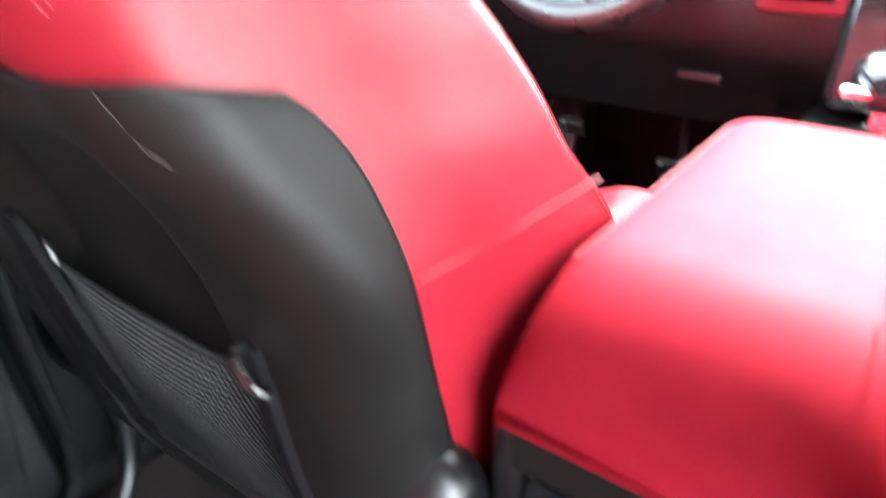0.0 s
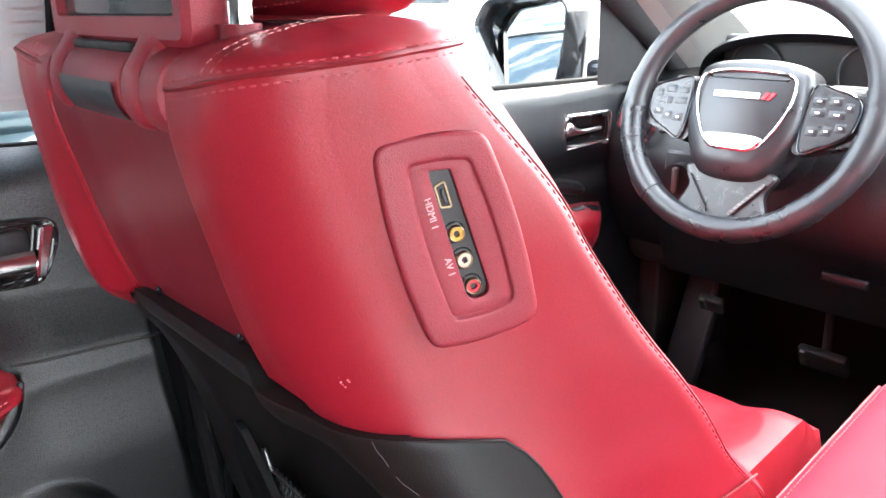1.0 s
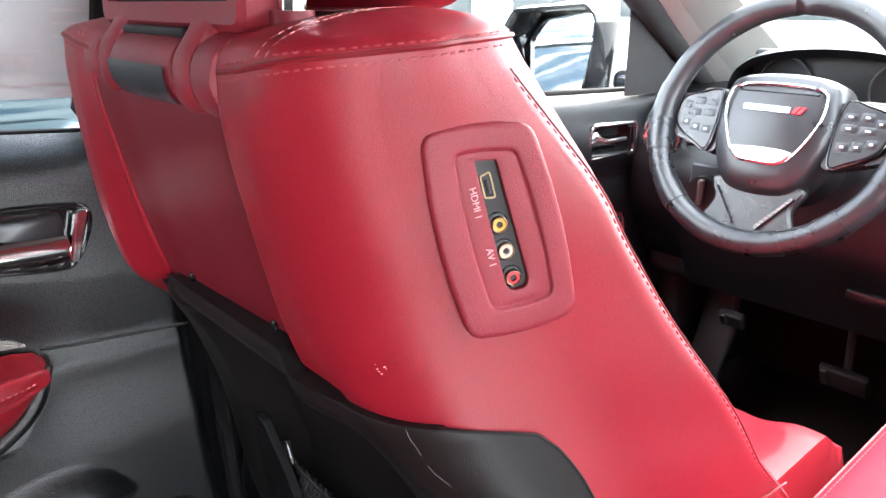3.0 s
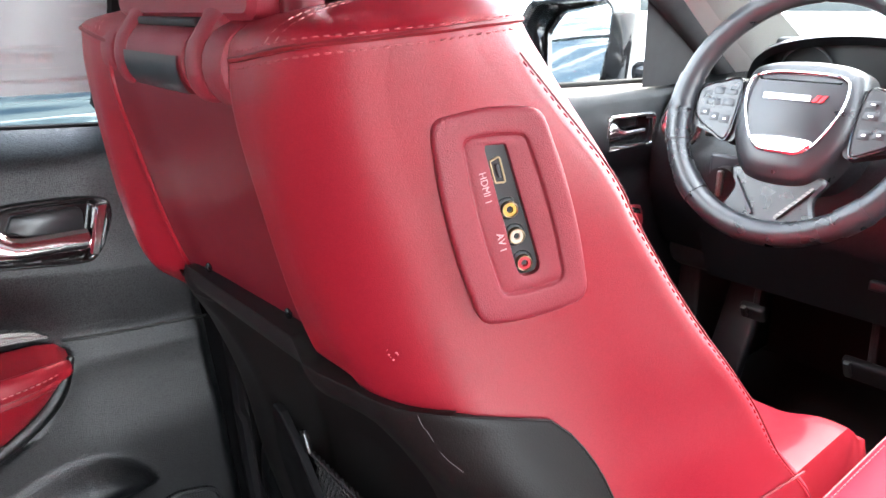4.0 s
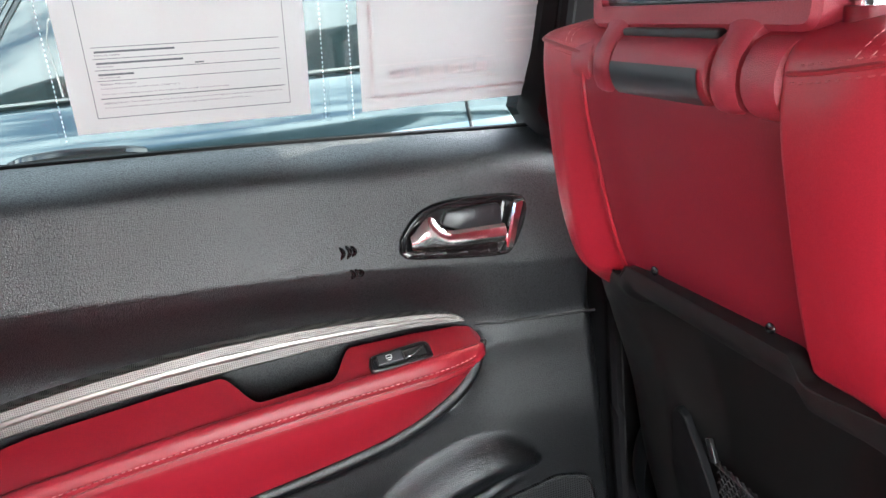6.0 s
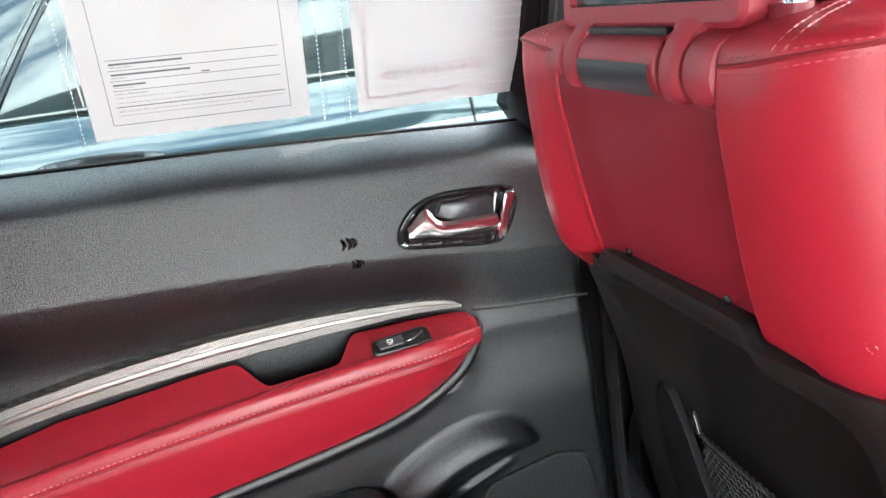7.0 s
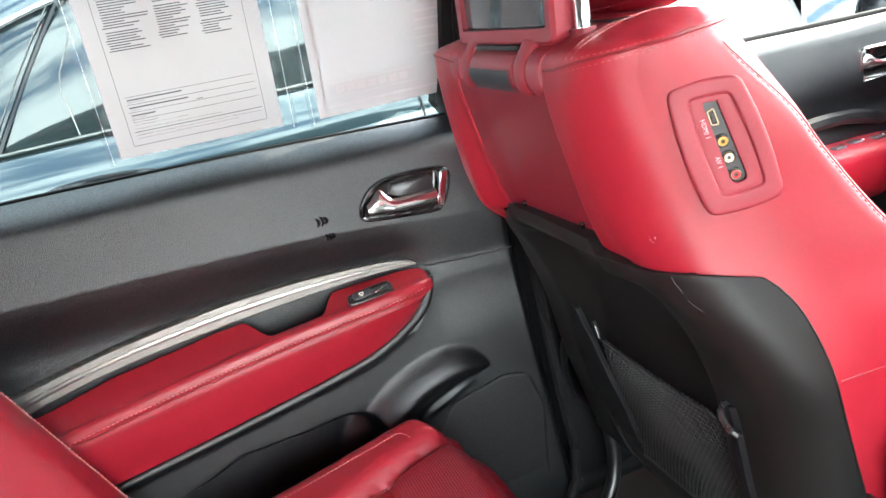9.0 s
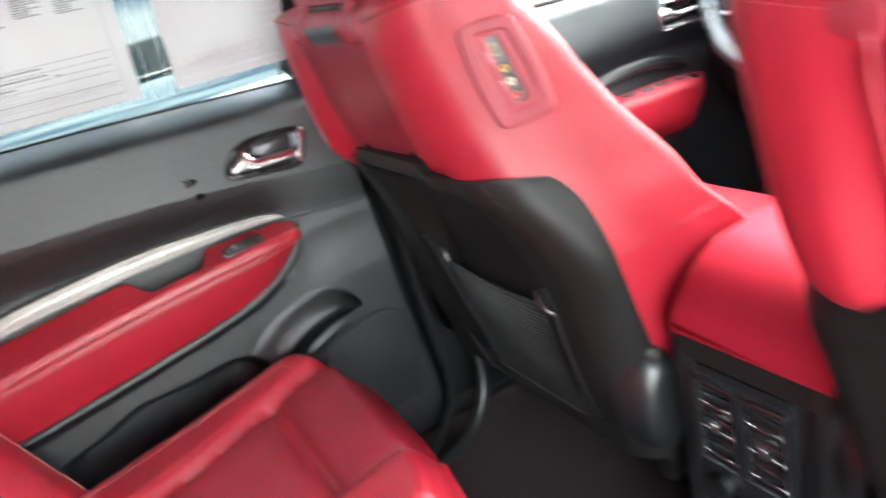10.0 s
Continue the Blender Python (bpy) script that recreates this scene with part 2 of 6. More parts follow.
def part(name, bm, material, parent=None, label="", sharp=38, clean=True):
    if clean:
        finish(bm)
    me = bpy.data.meshes.new(name)
    bm.to_mesh(me)
    bm.free()
    me.materials.append(material)
    me.set_sharp_from_angle(angle=radians(sharp))
    ob = new(name, me)
    if parent is not None:
        ob.parent = parent
        if parent.type == "EMPTY":
            ob.matrix_parent_inverse = Matrix.Translation(parent.location).inverted()
    if label:
        tagged(ob, label)
    return ob


def thing(name, label, category, at=(0, 0, 0), group="", kind=""):
    ob = new(name)
    ob.empty_display_size = 0.05
    ob.location = at
    return tagged(ob, label, category, group, kind)


def lerp(table, x):
    xs, ys = [a for a, _ in table], [b for _, b in table]
    return float(np.interp(x, xs, ys))


def soft(table, x):
    """Smooth interpolation through a table (monotone in its first column)."""
    xs = [a for a, _ in table]
    ys = [b for _, b in table]
    if x <= xs[0]:
        return ys[0]
    if x >= xs[-1]:
        return ys[-1]
    i = max(k for k in range(len(xs) - 1) if xs[k] <= x)
    h = xs[i + 1] - xs[i]
    s = lambda k: (ys[min(k + 1, len(xs) - 1)] - ys[max(k - 1, 0)]) / (xs[min(k + 1, len(xs) - 1)] - xs[max(k - 1, 0)])
    u = (x - xs[i]) / h
    return ((2 * u**3 - 3 * u**2 + 1) * ys[i] + (u**3 - 2 * u**2 + u) * h * s(i) + (3 * u**2 - 2 * u**3) * ys[i + 1] + (u**3 - u**2) * h * s(i + 1))


def step(a, b, x):
    u = min(1.0, max(0.0, (x - a) / (b - a)))
    return u * u * (3 - 2 * u)


def grid(bm, rows, closed=False, cap0=False, cap1=False):
    vs = [[bm.verts.new(p) for p in r] for r in rows]
    n = len(vs[0])
    for a, b in zip(vs, vs[1:]):
        for k in range(n if closed else n - 1):
            bm.faces.new((a[k], a[(k + 1) % n], b[(k + 1) % n], b[k]))
    if cap0:
        bm.faces.new(vs[0])
    if cap1:
        bm.faces.new(vs[-1])
    return vs


def surface(rows, **kw):
    bm = bmesh.new()
    grid(bm, rows, **kw)
    return bm


def block(size, at, bevel=0.004, segments=3, turn=None, bm=None):
    bm = bm or bmesh.new()
    made = bmesh.ops.create_cube(bm, size=1)["verts"]
    m = Matrix.Translation(at) @ (turn.to_4x4() if turn else Matrix()) @ Matrix.Diagonal((*size, 1))
    bmesh.ops.transform(bm, matrix=m, verts=made)
    if bevel:
        es = list({e for v in made for e in v.link_edges})
        bmesh.ops.bevel(bm, geom=es, offset=min(bevel, min(size) * 0.49), segments=segments, affect="EDGES", profile=0.5)
    return bm


def cut_hole(bm, poly, beyond=-9.0):
    """Deletes the faces whose middle lies inside an outline in the y-z plane."""
    def inside(y, z):
        c = False
        for i in range(len(poly)):
            (y0, z0), (y1, z1) = poly[i - 1], poly[i]
            if (z0 > z) != (z1 > z) and y < (y1 - y0) * (z - z0) / (z1 - z0) + y0:
                c = not c
        return c
    gone = []
    for f in bm.faces:
        m = f.calc_center_median()
        if m.x > beyond and inside(m.y, m.z):
            gone.append(f)
    bmesh.ops.delete(bm, geom=gone, context="FACES")
    return bm


def tube(points, radius, sides=8, bm=None, closed=False, flat=1.0):
    """A tube along points; radius may be a list."""
    bm = bm or bmesh.new()
    pts = [Vector(p) for p in points]
    n = len(pts)
    rows = []
    up = Vector((0.13, 0.21, 0.97)).normalized()
    for i, p in enumerate(pts):
        a, b = pts[(i - 1) % n if closed else max(i - 1, 0)], pts[(i + 1) % n if closed else min(i + 1, n - 1)]
        d = (b - a).normalized()
        if abs(d.dot(up)) > 0.96:
            up = Vector((0.9, 0.3, 0.1)).normalized()
        u = d.cross(up).normalized()
        v = d.cross(u)
        r = radius[i] if isinstance(radius, (list, tuple)) else radius
        rows.append([p + r * (math.cos(k * math.tau / sides) * u + flat * math.sin(k * math.tau / sides) * v) for k in range(sides)])
    if closed:
        rows.append(rows[0])
        grid(bm, rows, closed=True)
    else:
        grid(bm, rows, closed=True, cap0=True, cap1=True)
    return bm


def curve_points(pts, n):
    """n points along a smooth curve through pts, evenly by parameter."""
    pts = [Vector(p) for p in pts]
    out = []
    m = len(pts) - 1
    for i in range(n):
        u = i / (n - 1) * m
        k = min(int(u), m - 1)
        t = u - k
        p0, p1, p2, p3 = pts[max(k - 1, 0)], pts[k], pts[k + 1], pts[min(k + 2, m)]
        out.append(0.5 * ((2 * p1) + (p2 - p0) * t + (2 * p0 - 5 * p1 + 4 * p2 - p3) * t * t + (3 * p1 - p0 - 3 * p2 + p3) * t**3))
    return out


def even(points, gap):
    """Points a fixed distance apart along a polyline."""
    pts = [Vector(p) for p in points]
    out, left = [pts[0].copy()], gap
    for a, b in zip(pts, pts[1:]):
        d, s = (b - a).length, 0.0
        while d - s >= left:
            s += left
            out.append(a.lerp(b, s / d))
            left = gap
        left -= d - s
    return out


def stitches(points, gap=0.0052, length=0.0034, radius=0.00062, lift=(0, 0, 0)):
    bm = bmesh.new()
    ps = even(points, gap)
    for a, b in zip(ps, ps[1:]):
        d = (b - a).normalized() * length / 2
        m = (a + b) / 2 + Vector(lift)
        tube([m - d, m - d * 0.6, m + d * 0.6, m + d], [radius * 0.3, radius, radius, radius * 0.3], 5, bm)
    return bm


def smooth_loop(pts, n=64):
    """n points along a closed smooth curve through 2D pts."""
    k = len(pts)
    ps = [Vector((*p, 0)) for p in pts]
    out = []
    for i in range(n):
        u = i / n * k
        a = int(u)
        t = u - a
        p0, p1, p2, p3 = (ps[(a + d) % k] for d in (-1, 0, 1, 2))
        q = 0.5 * ((2 * p1) + (p2 - p0) * t + (2 * p0 - 5 * p1 + 4 * p2 - p3) * t * t + (3 * p1 - p0 - 3 * p2 + p3) * t**3)
        out.append(Vector((q.x, q.y)))
    return out


def rounded_poly(corners, radius, n=8):
    """2D outline with rounded corners; radius may be a list."""
    out = []
    k = len(corners)
    for i in range(k):
        p, a, b = (Vector(corners[j % k]) for j in (i, i - 1, i + 1))
        r = radius[i] if isinstance(radius, (list, tuple)) else radius
        u, v = (a - p).normalized(), (b - p).normalized()
        ang = u.angle(v)
        t = min(r / math.tan(ang / 2), (a - p).length * 0.48, (b - p).length * 0.48)
        s, e = p + u * t, p + v * t
        for q in range(n + 1):
            w = q / n
            out.append(((1 - w) ** 2) * s + 2 * w * (1 - w) * p + w * w * e)
    return out


def inset(poly, d):
    """Moves an outline's points inward by d."""
    n = len(poly)
    area = sum(poly[i][0] * poly[(i + 1) % n][1] - poly[(i + 1) % n][0] * poly[i][1] for i in range(n))
    sg = 1 if area > 0 else -1
    out = []
    for i in range(n):
        a, b = poly[i - 1], poly[(i + 1) % n]
        t = (Vector(b) - Vector(a)).normalized()
        out.append(Vector(poly[i]) + sg * d * Vector((-t.y, t.x)))
    return out


def plate(loops, place, cap0=True, cap1=True):
    """A plate or frame from 2D loops with heights: [(loop, h), ...]; place(u, v, h) gives the 3D point."""
    bm = bmesh.new()
    grid(bm, [[place(p[0], p[1], h) for p in loop] for loop, h in loops], closed=True, cap0=cap0, cap1=cap1)
    return bm


def letters(text, size, material, parent, m, name="lettering", label="", depth=0.0002):
    cu = bpy.data.curves.new(name, "FONT")
    cu.body, cu.size, cu.extrude, cu.align_x, cu.align_y = text, size, depth, "CENTER", "CENTER"
    tmp = bpy.data.objects.new(name, cu)
    me = bpy.data.meshes.new_from_object(tmp)
    bpy.data.objects.remove(tmp)
    me.transform(m)
    me.materials.clear()
    me.materials.append(material)
    ob = new(name, me)
    ob.parent = parent
    if parent.type == "EMPTY":
        ob.matrix_parent_inverse = Matrix.Translation(parent.location).inverted()
    if label:
        tagged(ob, label)
    return ob

# ---- front seats ----
CX = -0.405         # middle of the driver's seat
PX = -0.0115        # middle of the recessed rear panel, from the seat's middle
HX = -0.428         # middle of the screen hinge
Y0 = 0.02           # where the half width is taken; the sides flare forward of it
HALF_W = [(0.36, 0.250), (0.50, 0.253), (0.573, 0.252), (0.62, 0.238), (0.68, 0.214), (0.741, 0.2025), (0.80, 0.1995), (0.855, 0.1965), (0.875, 0.192)]
FLARE = [(0.36, 0.05), (0.50, 0.12), (0.573, 0.20), (0.65, 0.36), (0.70, 0.44), (0.80, 0.466), (0.85, 0.40), (0.875, 0.25)]
REAR_Y = [(0.25, 0.108), (0.40, 0.070), (0.52, 0.050), (0.60, 0.022), (0.66, -0.012), (0.70, -0.030), (0.74, -0.043), (0.80, -0.057), (0.85, -0.067), (0.88, -0.066)]
FRONT_Y = [(0.36, 0.43), (0.407, 0.394), (0.542, 0.288), (0.617, 0.217), (0.665, 0.190), (0.721, 0.153), (0.76, 0.130), (0.795, 0.111), (0.828, 0.099), (0.858, 0.088), (0.881, 0.079)]
BORDER_Y = [(0.23, 0.158), (0.377, 0.137), (0.495, 0.105), (0.549, 0.090), (0.576, 0.084), (0.613, 0.076), (0.646, 0.067), (0.665, 0.057), (0.677, 0.046), (0.684, 0.030), (0.6875, -0.005)]
# the outboard bolster is fuller: half width, and how far it swells to the rear
LEFT_W = [(0.36, 0.250), (0.573, 0.250), (0.62, 0.235), (0.68, 0.196), (0.70, 0.199), (0.74, 0.203), (0.78, 0.205), (0.84, 0.208), (0.876, 0.210)]
LEFT_SWELL = [(0.655, 0.0), (0.675, 0.014), (0.69, 0.021), (0.72, 0.020), (0.78, 0.014), (0.84, 0.006), (0.875, 0.003)]
R_FRONT = 0.016
REAR_R = [(0.30, 0.055), (0.60, 0.066), (0.72, 0.084), (0.80, 0.078), (0.875, 0.056)]


def corner(z, grow=0.0, soften=0.0):
    """Plan of the rounded rear corner at a height: half width, flare, rear line, radius, centre and the outward way of the side."""
    a, f, r = soft(HALF_W, z) + grow, soft(FLARE, z), max(0.012, soft(REAR_R, z) - soften)
    yr = soft(REAR_Y, z) - grow
    q = math.sqrt(1 + f * f)
    cy = yr + r
    return a, f, yr, r, a + f * (cy - Y0) - r * q, cy, (1 / q, -f / q)


def side_x(y, z, grow=0.0):
    return soft(HALF_W, z) + grow + soft(FLARE, z) * (y - Y0)


def recess(dx):
    """Depth of the rear panel, shallow beside the outboard bolster."""
    return 0.0085 + 0.0035 * dx / 0.1 - 0.004 * step(-0.06, -0.1, dx)


def half_outline(a, f, r, cx, cy, yf, rf):
    """Half of the plan outline, from the front middle round the side to the rear."""
    n = (1 / math.sqrt(1 + f * f), -f / math.sqrt(1 + f * f))
    phi = math.atan(f)
    fy = yf - rf
    fx = a + f * (fy - Y0) - rf / n[0]
    half = []
    for k in range(7):                                   # front corner
        t = math.pi / 2 - (math.pi / 2 + phi) * k / 6
        half.append((fx + rf * math.cos(t), fy + rf * math.sin(t)))
    p0, p1 = half[-1], (cx + r * n[0], cy + r * n[1])
    for k in range(1, 26):                               # side towards the rear
        u = k / 26
        b = 0.004 * math.sin(math.pi * u)
        half.append((p0[0] * (1 - u) + p1[0] * u + b * n[0], p0[1] * (1 - u) + p1[1] * u + b * n[1]))
    for k in range(11):                                  # rear corner
        t = -phi - (math.pi / 2 - phi) * k / 10
        half.append((cx + r * math.cos(t), cy + r * math.sin(t)))
    return half


def seat_ring(z, inward=0.0, back=0.0):
    a, f, yr, r, cx, cy, n = corner(z, -inward, inward * 0.5)
    yf = soft(FRONT_Y, z) - inward * 0.8
    rf = max(0.008, R_FRONT + 0.036 * step(0.80, 0.874, z) - inward * 0.4)
    right = half_outline(a, f, r, cx, cy, yf, rf)
    # outboard side: straighter, tighter rear corner
    la, lf, lr, swell = soft(LEFT_W, z) - inward, 0.10 * step(0.55, 0.65, z), max(0.012, 0.036 - inward * 0.4), soft(LEFT_SWELL, z)
    ly = yr - swell + lr
    lx = la + lf * (ly - Y0) - lr * math.sqrt(1 + lf * lf)
    left = half_outline(la, lf, lr, lx, ly, yf, rf)
    rear = []
    stops = [cx, PX + 0.1040, PX + 0.0985, PX - 0.0985, PX - 0.1040, PX - 0.140, -lx]
    xs = [x0 + (x1 - x0) * q / n_ for x0, x1, n_ in zip(stops, stops[1:], (12, 3, 40, 3, 10, 16)) for q in range(n_)][1:]
    for x in xs:
        dip = recess(x - PX) * (1 - step(0.0985, 0.1040, abs(x - PX))) * step(0.015, 0.0, inward) * step(0.885, 0.86, z)
        out = swell * step(PX - 0.104, PX - 0.140, x)
        rear.append((x, yr + dip - out + back * (1 - step(0.115, 0.165, abs(x)))))
    ring = right + rear + [(-x, y) for x, y in reversed(left)]
    up = step(0.80, 0.875, z)
    return [(CX + x, y, z + up * (0.005 + 0.012 * step(0.085, 0.19, abs(x)) + 0.007 * step(-0.06, 0.06, y))) for x, y in ring]


def onto(tree, points, lift):
    """Lays points onto the nearest place of a surface."""
    out = []
    for p in points:
        hit, nrm, _, _ = tree.find_nearest(Vector(p))
        away = Vector((hit.x - CX, hit.y, (hit.z - 0.86) * 1.5))
        out.append(hit + nrm * (lift if nrm.dot(away) > 0 else -lift))
    return out


def build_seat():
    seat = thing("front_seat", "red leather front seat with black hard back shell", "seat", (CX, 0.1, 0.06), "front seats")
    # red upholstered back
    zs = [0.37 + 0.006 * k for k in range(84)]
    rings = [seat_ring(z, 0, 0.05 * step(0.692, 0.665, z)) for z in zs if z < 0.874]
    top = [(0.874, 0.0), (0.8785, 0.0008), (0.8835, 0.003), (0.8880, 0.008), (0.8915, 0.017), (0.8940, 0.030), (0.8950, 0.046), (0.8955, 0.06)]
    crown = []
    for z, i in top:
        crown.append([(x, y, zz + (z - 0.874) * (1 - 0.6 * step(0.11, 0.20, abs(x - CX))) + 0.003 * math.cos((x - CX) / 0.2 * 1.3) * step(0.0, 0.05, i)) for x, y, zz in seat_ring(0.874, i)])
    outl = [(0.0186 + 0.734 * p.x, p.y + 0.0015) for p in rounded_poly([(-0.037, 0.852), (0.039, 0.854), (0.075, 0.745), (-0.007, 0.735)], [0.016, 0.015, 0.016, 0.017])]
    shape = surface(rings + crown, closed=True, cap1=True)
    skin = BVHTree.FromBMesh(shape)
    cut_hole(shape, inset(outl, 0.008), CX + 0.15)
    back = part("backrest", shape, M_RED, seat, "red grained leather backrest, lightly worn", sharp=60)
    # welted seam round the top
    ring = seat_ring(0.8735, -0.0006)
    front_start = next(i for i, p in enumerate(ring) if abs(p[0] - CX - PX) < 0.105 and p[1] < 0)
    right_run = ring[0:front_start]
    back_half = list(reversed(ring))
    left_run = back_half[0:next(i for i, p in enumerate(back_half) if p[0] > CX + PX - 0.105 and p[1] < 0)]
    for run in (right_run, left_run):
        part("seam", tube(run, 0.0016, 6), M_PIPE, back, "dark red piped seam")
        part("stitching", stitches(onto(skin, [(x, y, z - 0.0048) for x, y, z in run], 0.0005), 0.0056, 0.0036, 0.0006), M_THREAD_RED, back, "pale red stitched row")
        part("stitching", stitches(onto(skin, [(x, y, z + 0.0042) for x, y, z in run], 0.0005), 0.0056, 0.0032, 0.0006), M_THREAD_RED, back)
    # pale double rows on the crown
    for side in (1, -1):
        for off in (0.0, 0.0075):
            pts = curve_points([(CX + side * (dx + off), y + 0.014 + off * 0.3, z) for dx, y, z in ((0.134, -0.083, 0.8885), (0.136, -0.081, 0.893), (0.137, -0.075, 0.899), (0.135, -0.064, 0.903), (0.130, -0.045, 0.906), (0.122, -0.02, 0.909), (0.113, 0.01, 0.911), (0.106, 0.035, 0.912), (0.101, 0.05, 0.912))], 70)
            pts = onto(skin, pts, 0.0006)
            part("stitching", stitches(pts, 0.0060, 0.0042, 0.0005), M_THREAD, back, "pale double stitching on the crown")
    # side seams: front edge and the cross seam low on the bolster
    for side in (1, -1):
        front_r = lambda z: R_FRONT + 0.036 * step(0.80, 0.874, z)
        edge = []
        for z in np.linspace(0.47, 0.868, 70):
            y = soft(FRONT_Y, z) - 0.78 * front_r(z)
            edge.append((CX + side * (side_x(y, z) - 0.03 * front_r(z) + 0.0006), y, z + 0.014 * step(0.80, 0.875, z)))
        part("seam", tube(edge, 0.0007, 5), M_PIPE, back)
        part("stitching", stitches([(x - side * 0.0004, y - 0.0022, z) for x, y, z in edge], 0.0058, 0.0036, 0.0005), M_THREAD_DARK, back)
        low = [(CX + side * (side_x(y, z) + 0.0034 * math.sin(math.pi * (k + 1) / 14)), y, z) for k, (y, z) in enumerate((0.092 + 0.013 * k, 0.572 + 0.0018 * k) for k in range(12))]
        part("seam", tube(low, 0.0009, 5), M_PIPE, back)
    # recessed centre panel with its edge welt and screws
    part("centre_panel", surface([[(CX + PX + dx, soft(REAR_Y, z) + recess(dx) - 0.0012, z) for dx in np.linspace(-0.100, 0.100, 21)] for z in np.linspace(0.675, 0.872, 22)]), M_RED_SMOOTH, seat, "smooth red vinyl centre panel")
    for side in (1, -1):
        if side < 0:
            part("seam", tube([(CX + PX - 0.1025, soft(REAR_Y, z) - 0.0004, z) for z in np.linspace(0.69, 0.868, 24)], 0.0024, 8), M_RED, back)
        bm = bmesh.new()
        y = soft(REAR_Y, 0.7055) + recess(side * 0.0625) - 0.0026
        bmesh.ops.create_uvsphere(bm, u_segments=12, v_segments=6, radius=0.0042, matrix=Matrix.Translation((CX + PX + side * 0.0625, y, 0.7055)) @ Matrix.Diagonal((1, 0.5, 1, 1)))
        part("screw", bm, M_GLOSS, seat, "small dark screw head")
    # black hard shell
    rows = []
    for k in range(46):
        v = k / 45
        z = 0.245 + (0.6875 - 0.245) * v
        a, f, yr, r, cx, cy, n = corner(z, 0.005)
        yb = max(soft(BORDER_Y, z), yr + r * 0.12)
        phi = math.atan(f)
        ty = cy + r * n[1]
        if yb > ty:
            a0 = phi
            side = [(a + f * (y - Y0), y) for y in np.linspace(yb, ty, 10)]
        else:
            a0 = math.asin(min(1, (cy - yb) / r))
            side = [(cx + r * math.cos(a0), yb)] * 10
        arc = []
        for q in range(1, 11):
            t = a0 + (math.pi / 2 - a0) * q / 10
            arc.append((cx + r * math.cos(t), cy - r * math.sin(t)))
        rear = []
        for q in range(1, 50):
            x = cx * (1 - 2 * q / 50)
            hollow = 0.034 * (1 - step(0.105, 0.160, abs(x))) * step(0.664, 0.640, z) * step(0.25, 0.29, z)
            lip = -0.008 * step(0.645, 0.668, z) * step(0.697, 0.680, z) - 0.002 * step(0.66, 0.68, z)
            zz = z + 0.014 * v ** 6 * (1 - step(0.090, 0.106, abs(x - PX)))
            rear.append((x, yr + hollow + lip * (1 - step(0.1, 0.15, abs(x))), zz))
        ring = [(*p, z) for p in side + arc] + rear + [(-x, y, z) for x, y in reversed(side + arc)]
        rim = [(ring[0][0] - 0.008, ring[0][1] + 0.0015, z)]
        rim2 = [(-ring[0][0] + 0.008, ring[0][1] + 0.0015, z)]
        rows.append([(CX + x, y, zz) for x, y, zz in rim + ring + rim2])
    rows.append([(CX + (x - CX) * 0.975, y + 0.016, z + 0.001) for x, y, z in rows[-1]])
    skin_b = surface(rows)
    shell_tree = BVHTree.FromBMesh(skin_b)
    shell = part("back_shell", skin_b, M_BLACK_SEAT, seat, "charcoal plastic back shell with scuffs", sharp=50)
    part("shell_edge", tube([rows[k][1] for k in range(2, 46)] + [p for p in rows[45][2:-2]] + [rows[k][-2] for k in range(45, 1, -1)], 0.0010, 5), M_BLACK_SEAT, shell)
    for line in (((-0.212, -0.03, 0.684), (-0.208, -0.028, 0.676), (-0.206, -0.022, 0.668)), ((-0.203, -0.02, 0.662), (-0.199, -0.016, 0.656), (-0.193, -0.010, 0.650))):
        pts = []
        for p in curve_points(line, 8):
            hit, nrm, _, _ = shell_tree.find_nearest(p)
            pts.append(hit + nrm * (0.0003 if nrm.dot(Vector((1, -1, 0))) > 0 else -0.0003))
        part("scratch", tube(pts, [0.0001] + [0.0003] * 6 + [0.0001], 5), M_SCRATCH, shell, "pale thin scratch")
    # map-pocket brackets and net
    for x, z0, z1 in ((-0.230, 0.30, 0.520),):
        y0 = lambda z: soft(REAR_Y, z) + 0.008
        bm = surface([[(x - 0.009, y0(z) + 0.012, z), (x - 0.010, y0(z) - 0.012, z), (x - 0.005, y0(z) - 0.018, z), (x + 0.005, y0(z) - 0.018, z), (x + 0.010, y0(z) - 0.012, z), (x + 0.009, y0(z) + 0.012, z)]
                      for z in [z0 + (z1 - z0) * k / 14 for k in range(15)]], closed=True, cap0=True, cap1=True)
        br = part("pocket_bracket", bm, M_RUBBER, seat, "black pocket bracket")
        top = [(x, y0(z1) - 0.004, z1 - 0.004), (x, y0(z1) - 0.020, z1 + 0.001), (x + 0.001, y0(z1) - 0.025, z1 - 0.007), (x + 0.010, y0(z1) - 0.023, z1 - 0.022), (x + 0.015, y0(z1) - 0.014, z1 - 0.030)]
        part("hook", tube(curve_points(top, 16), [0.004] * 14 + [0.0045, 0.003], 8), M_GLOSS, br, "shiny black hook")
    blade = rounded_poly([(-0.535, 0.300), (-0.480, 0.300), (-0.478, 0.360), (-0.496, 0.420), (-0.513, 0.470), (-0.533, 0.516), (-0.545, 0.522), (-0.556, 0.508), (-0.566, 0.430), (-0.560, 0.360)], 0.006, 4)
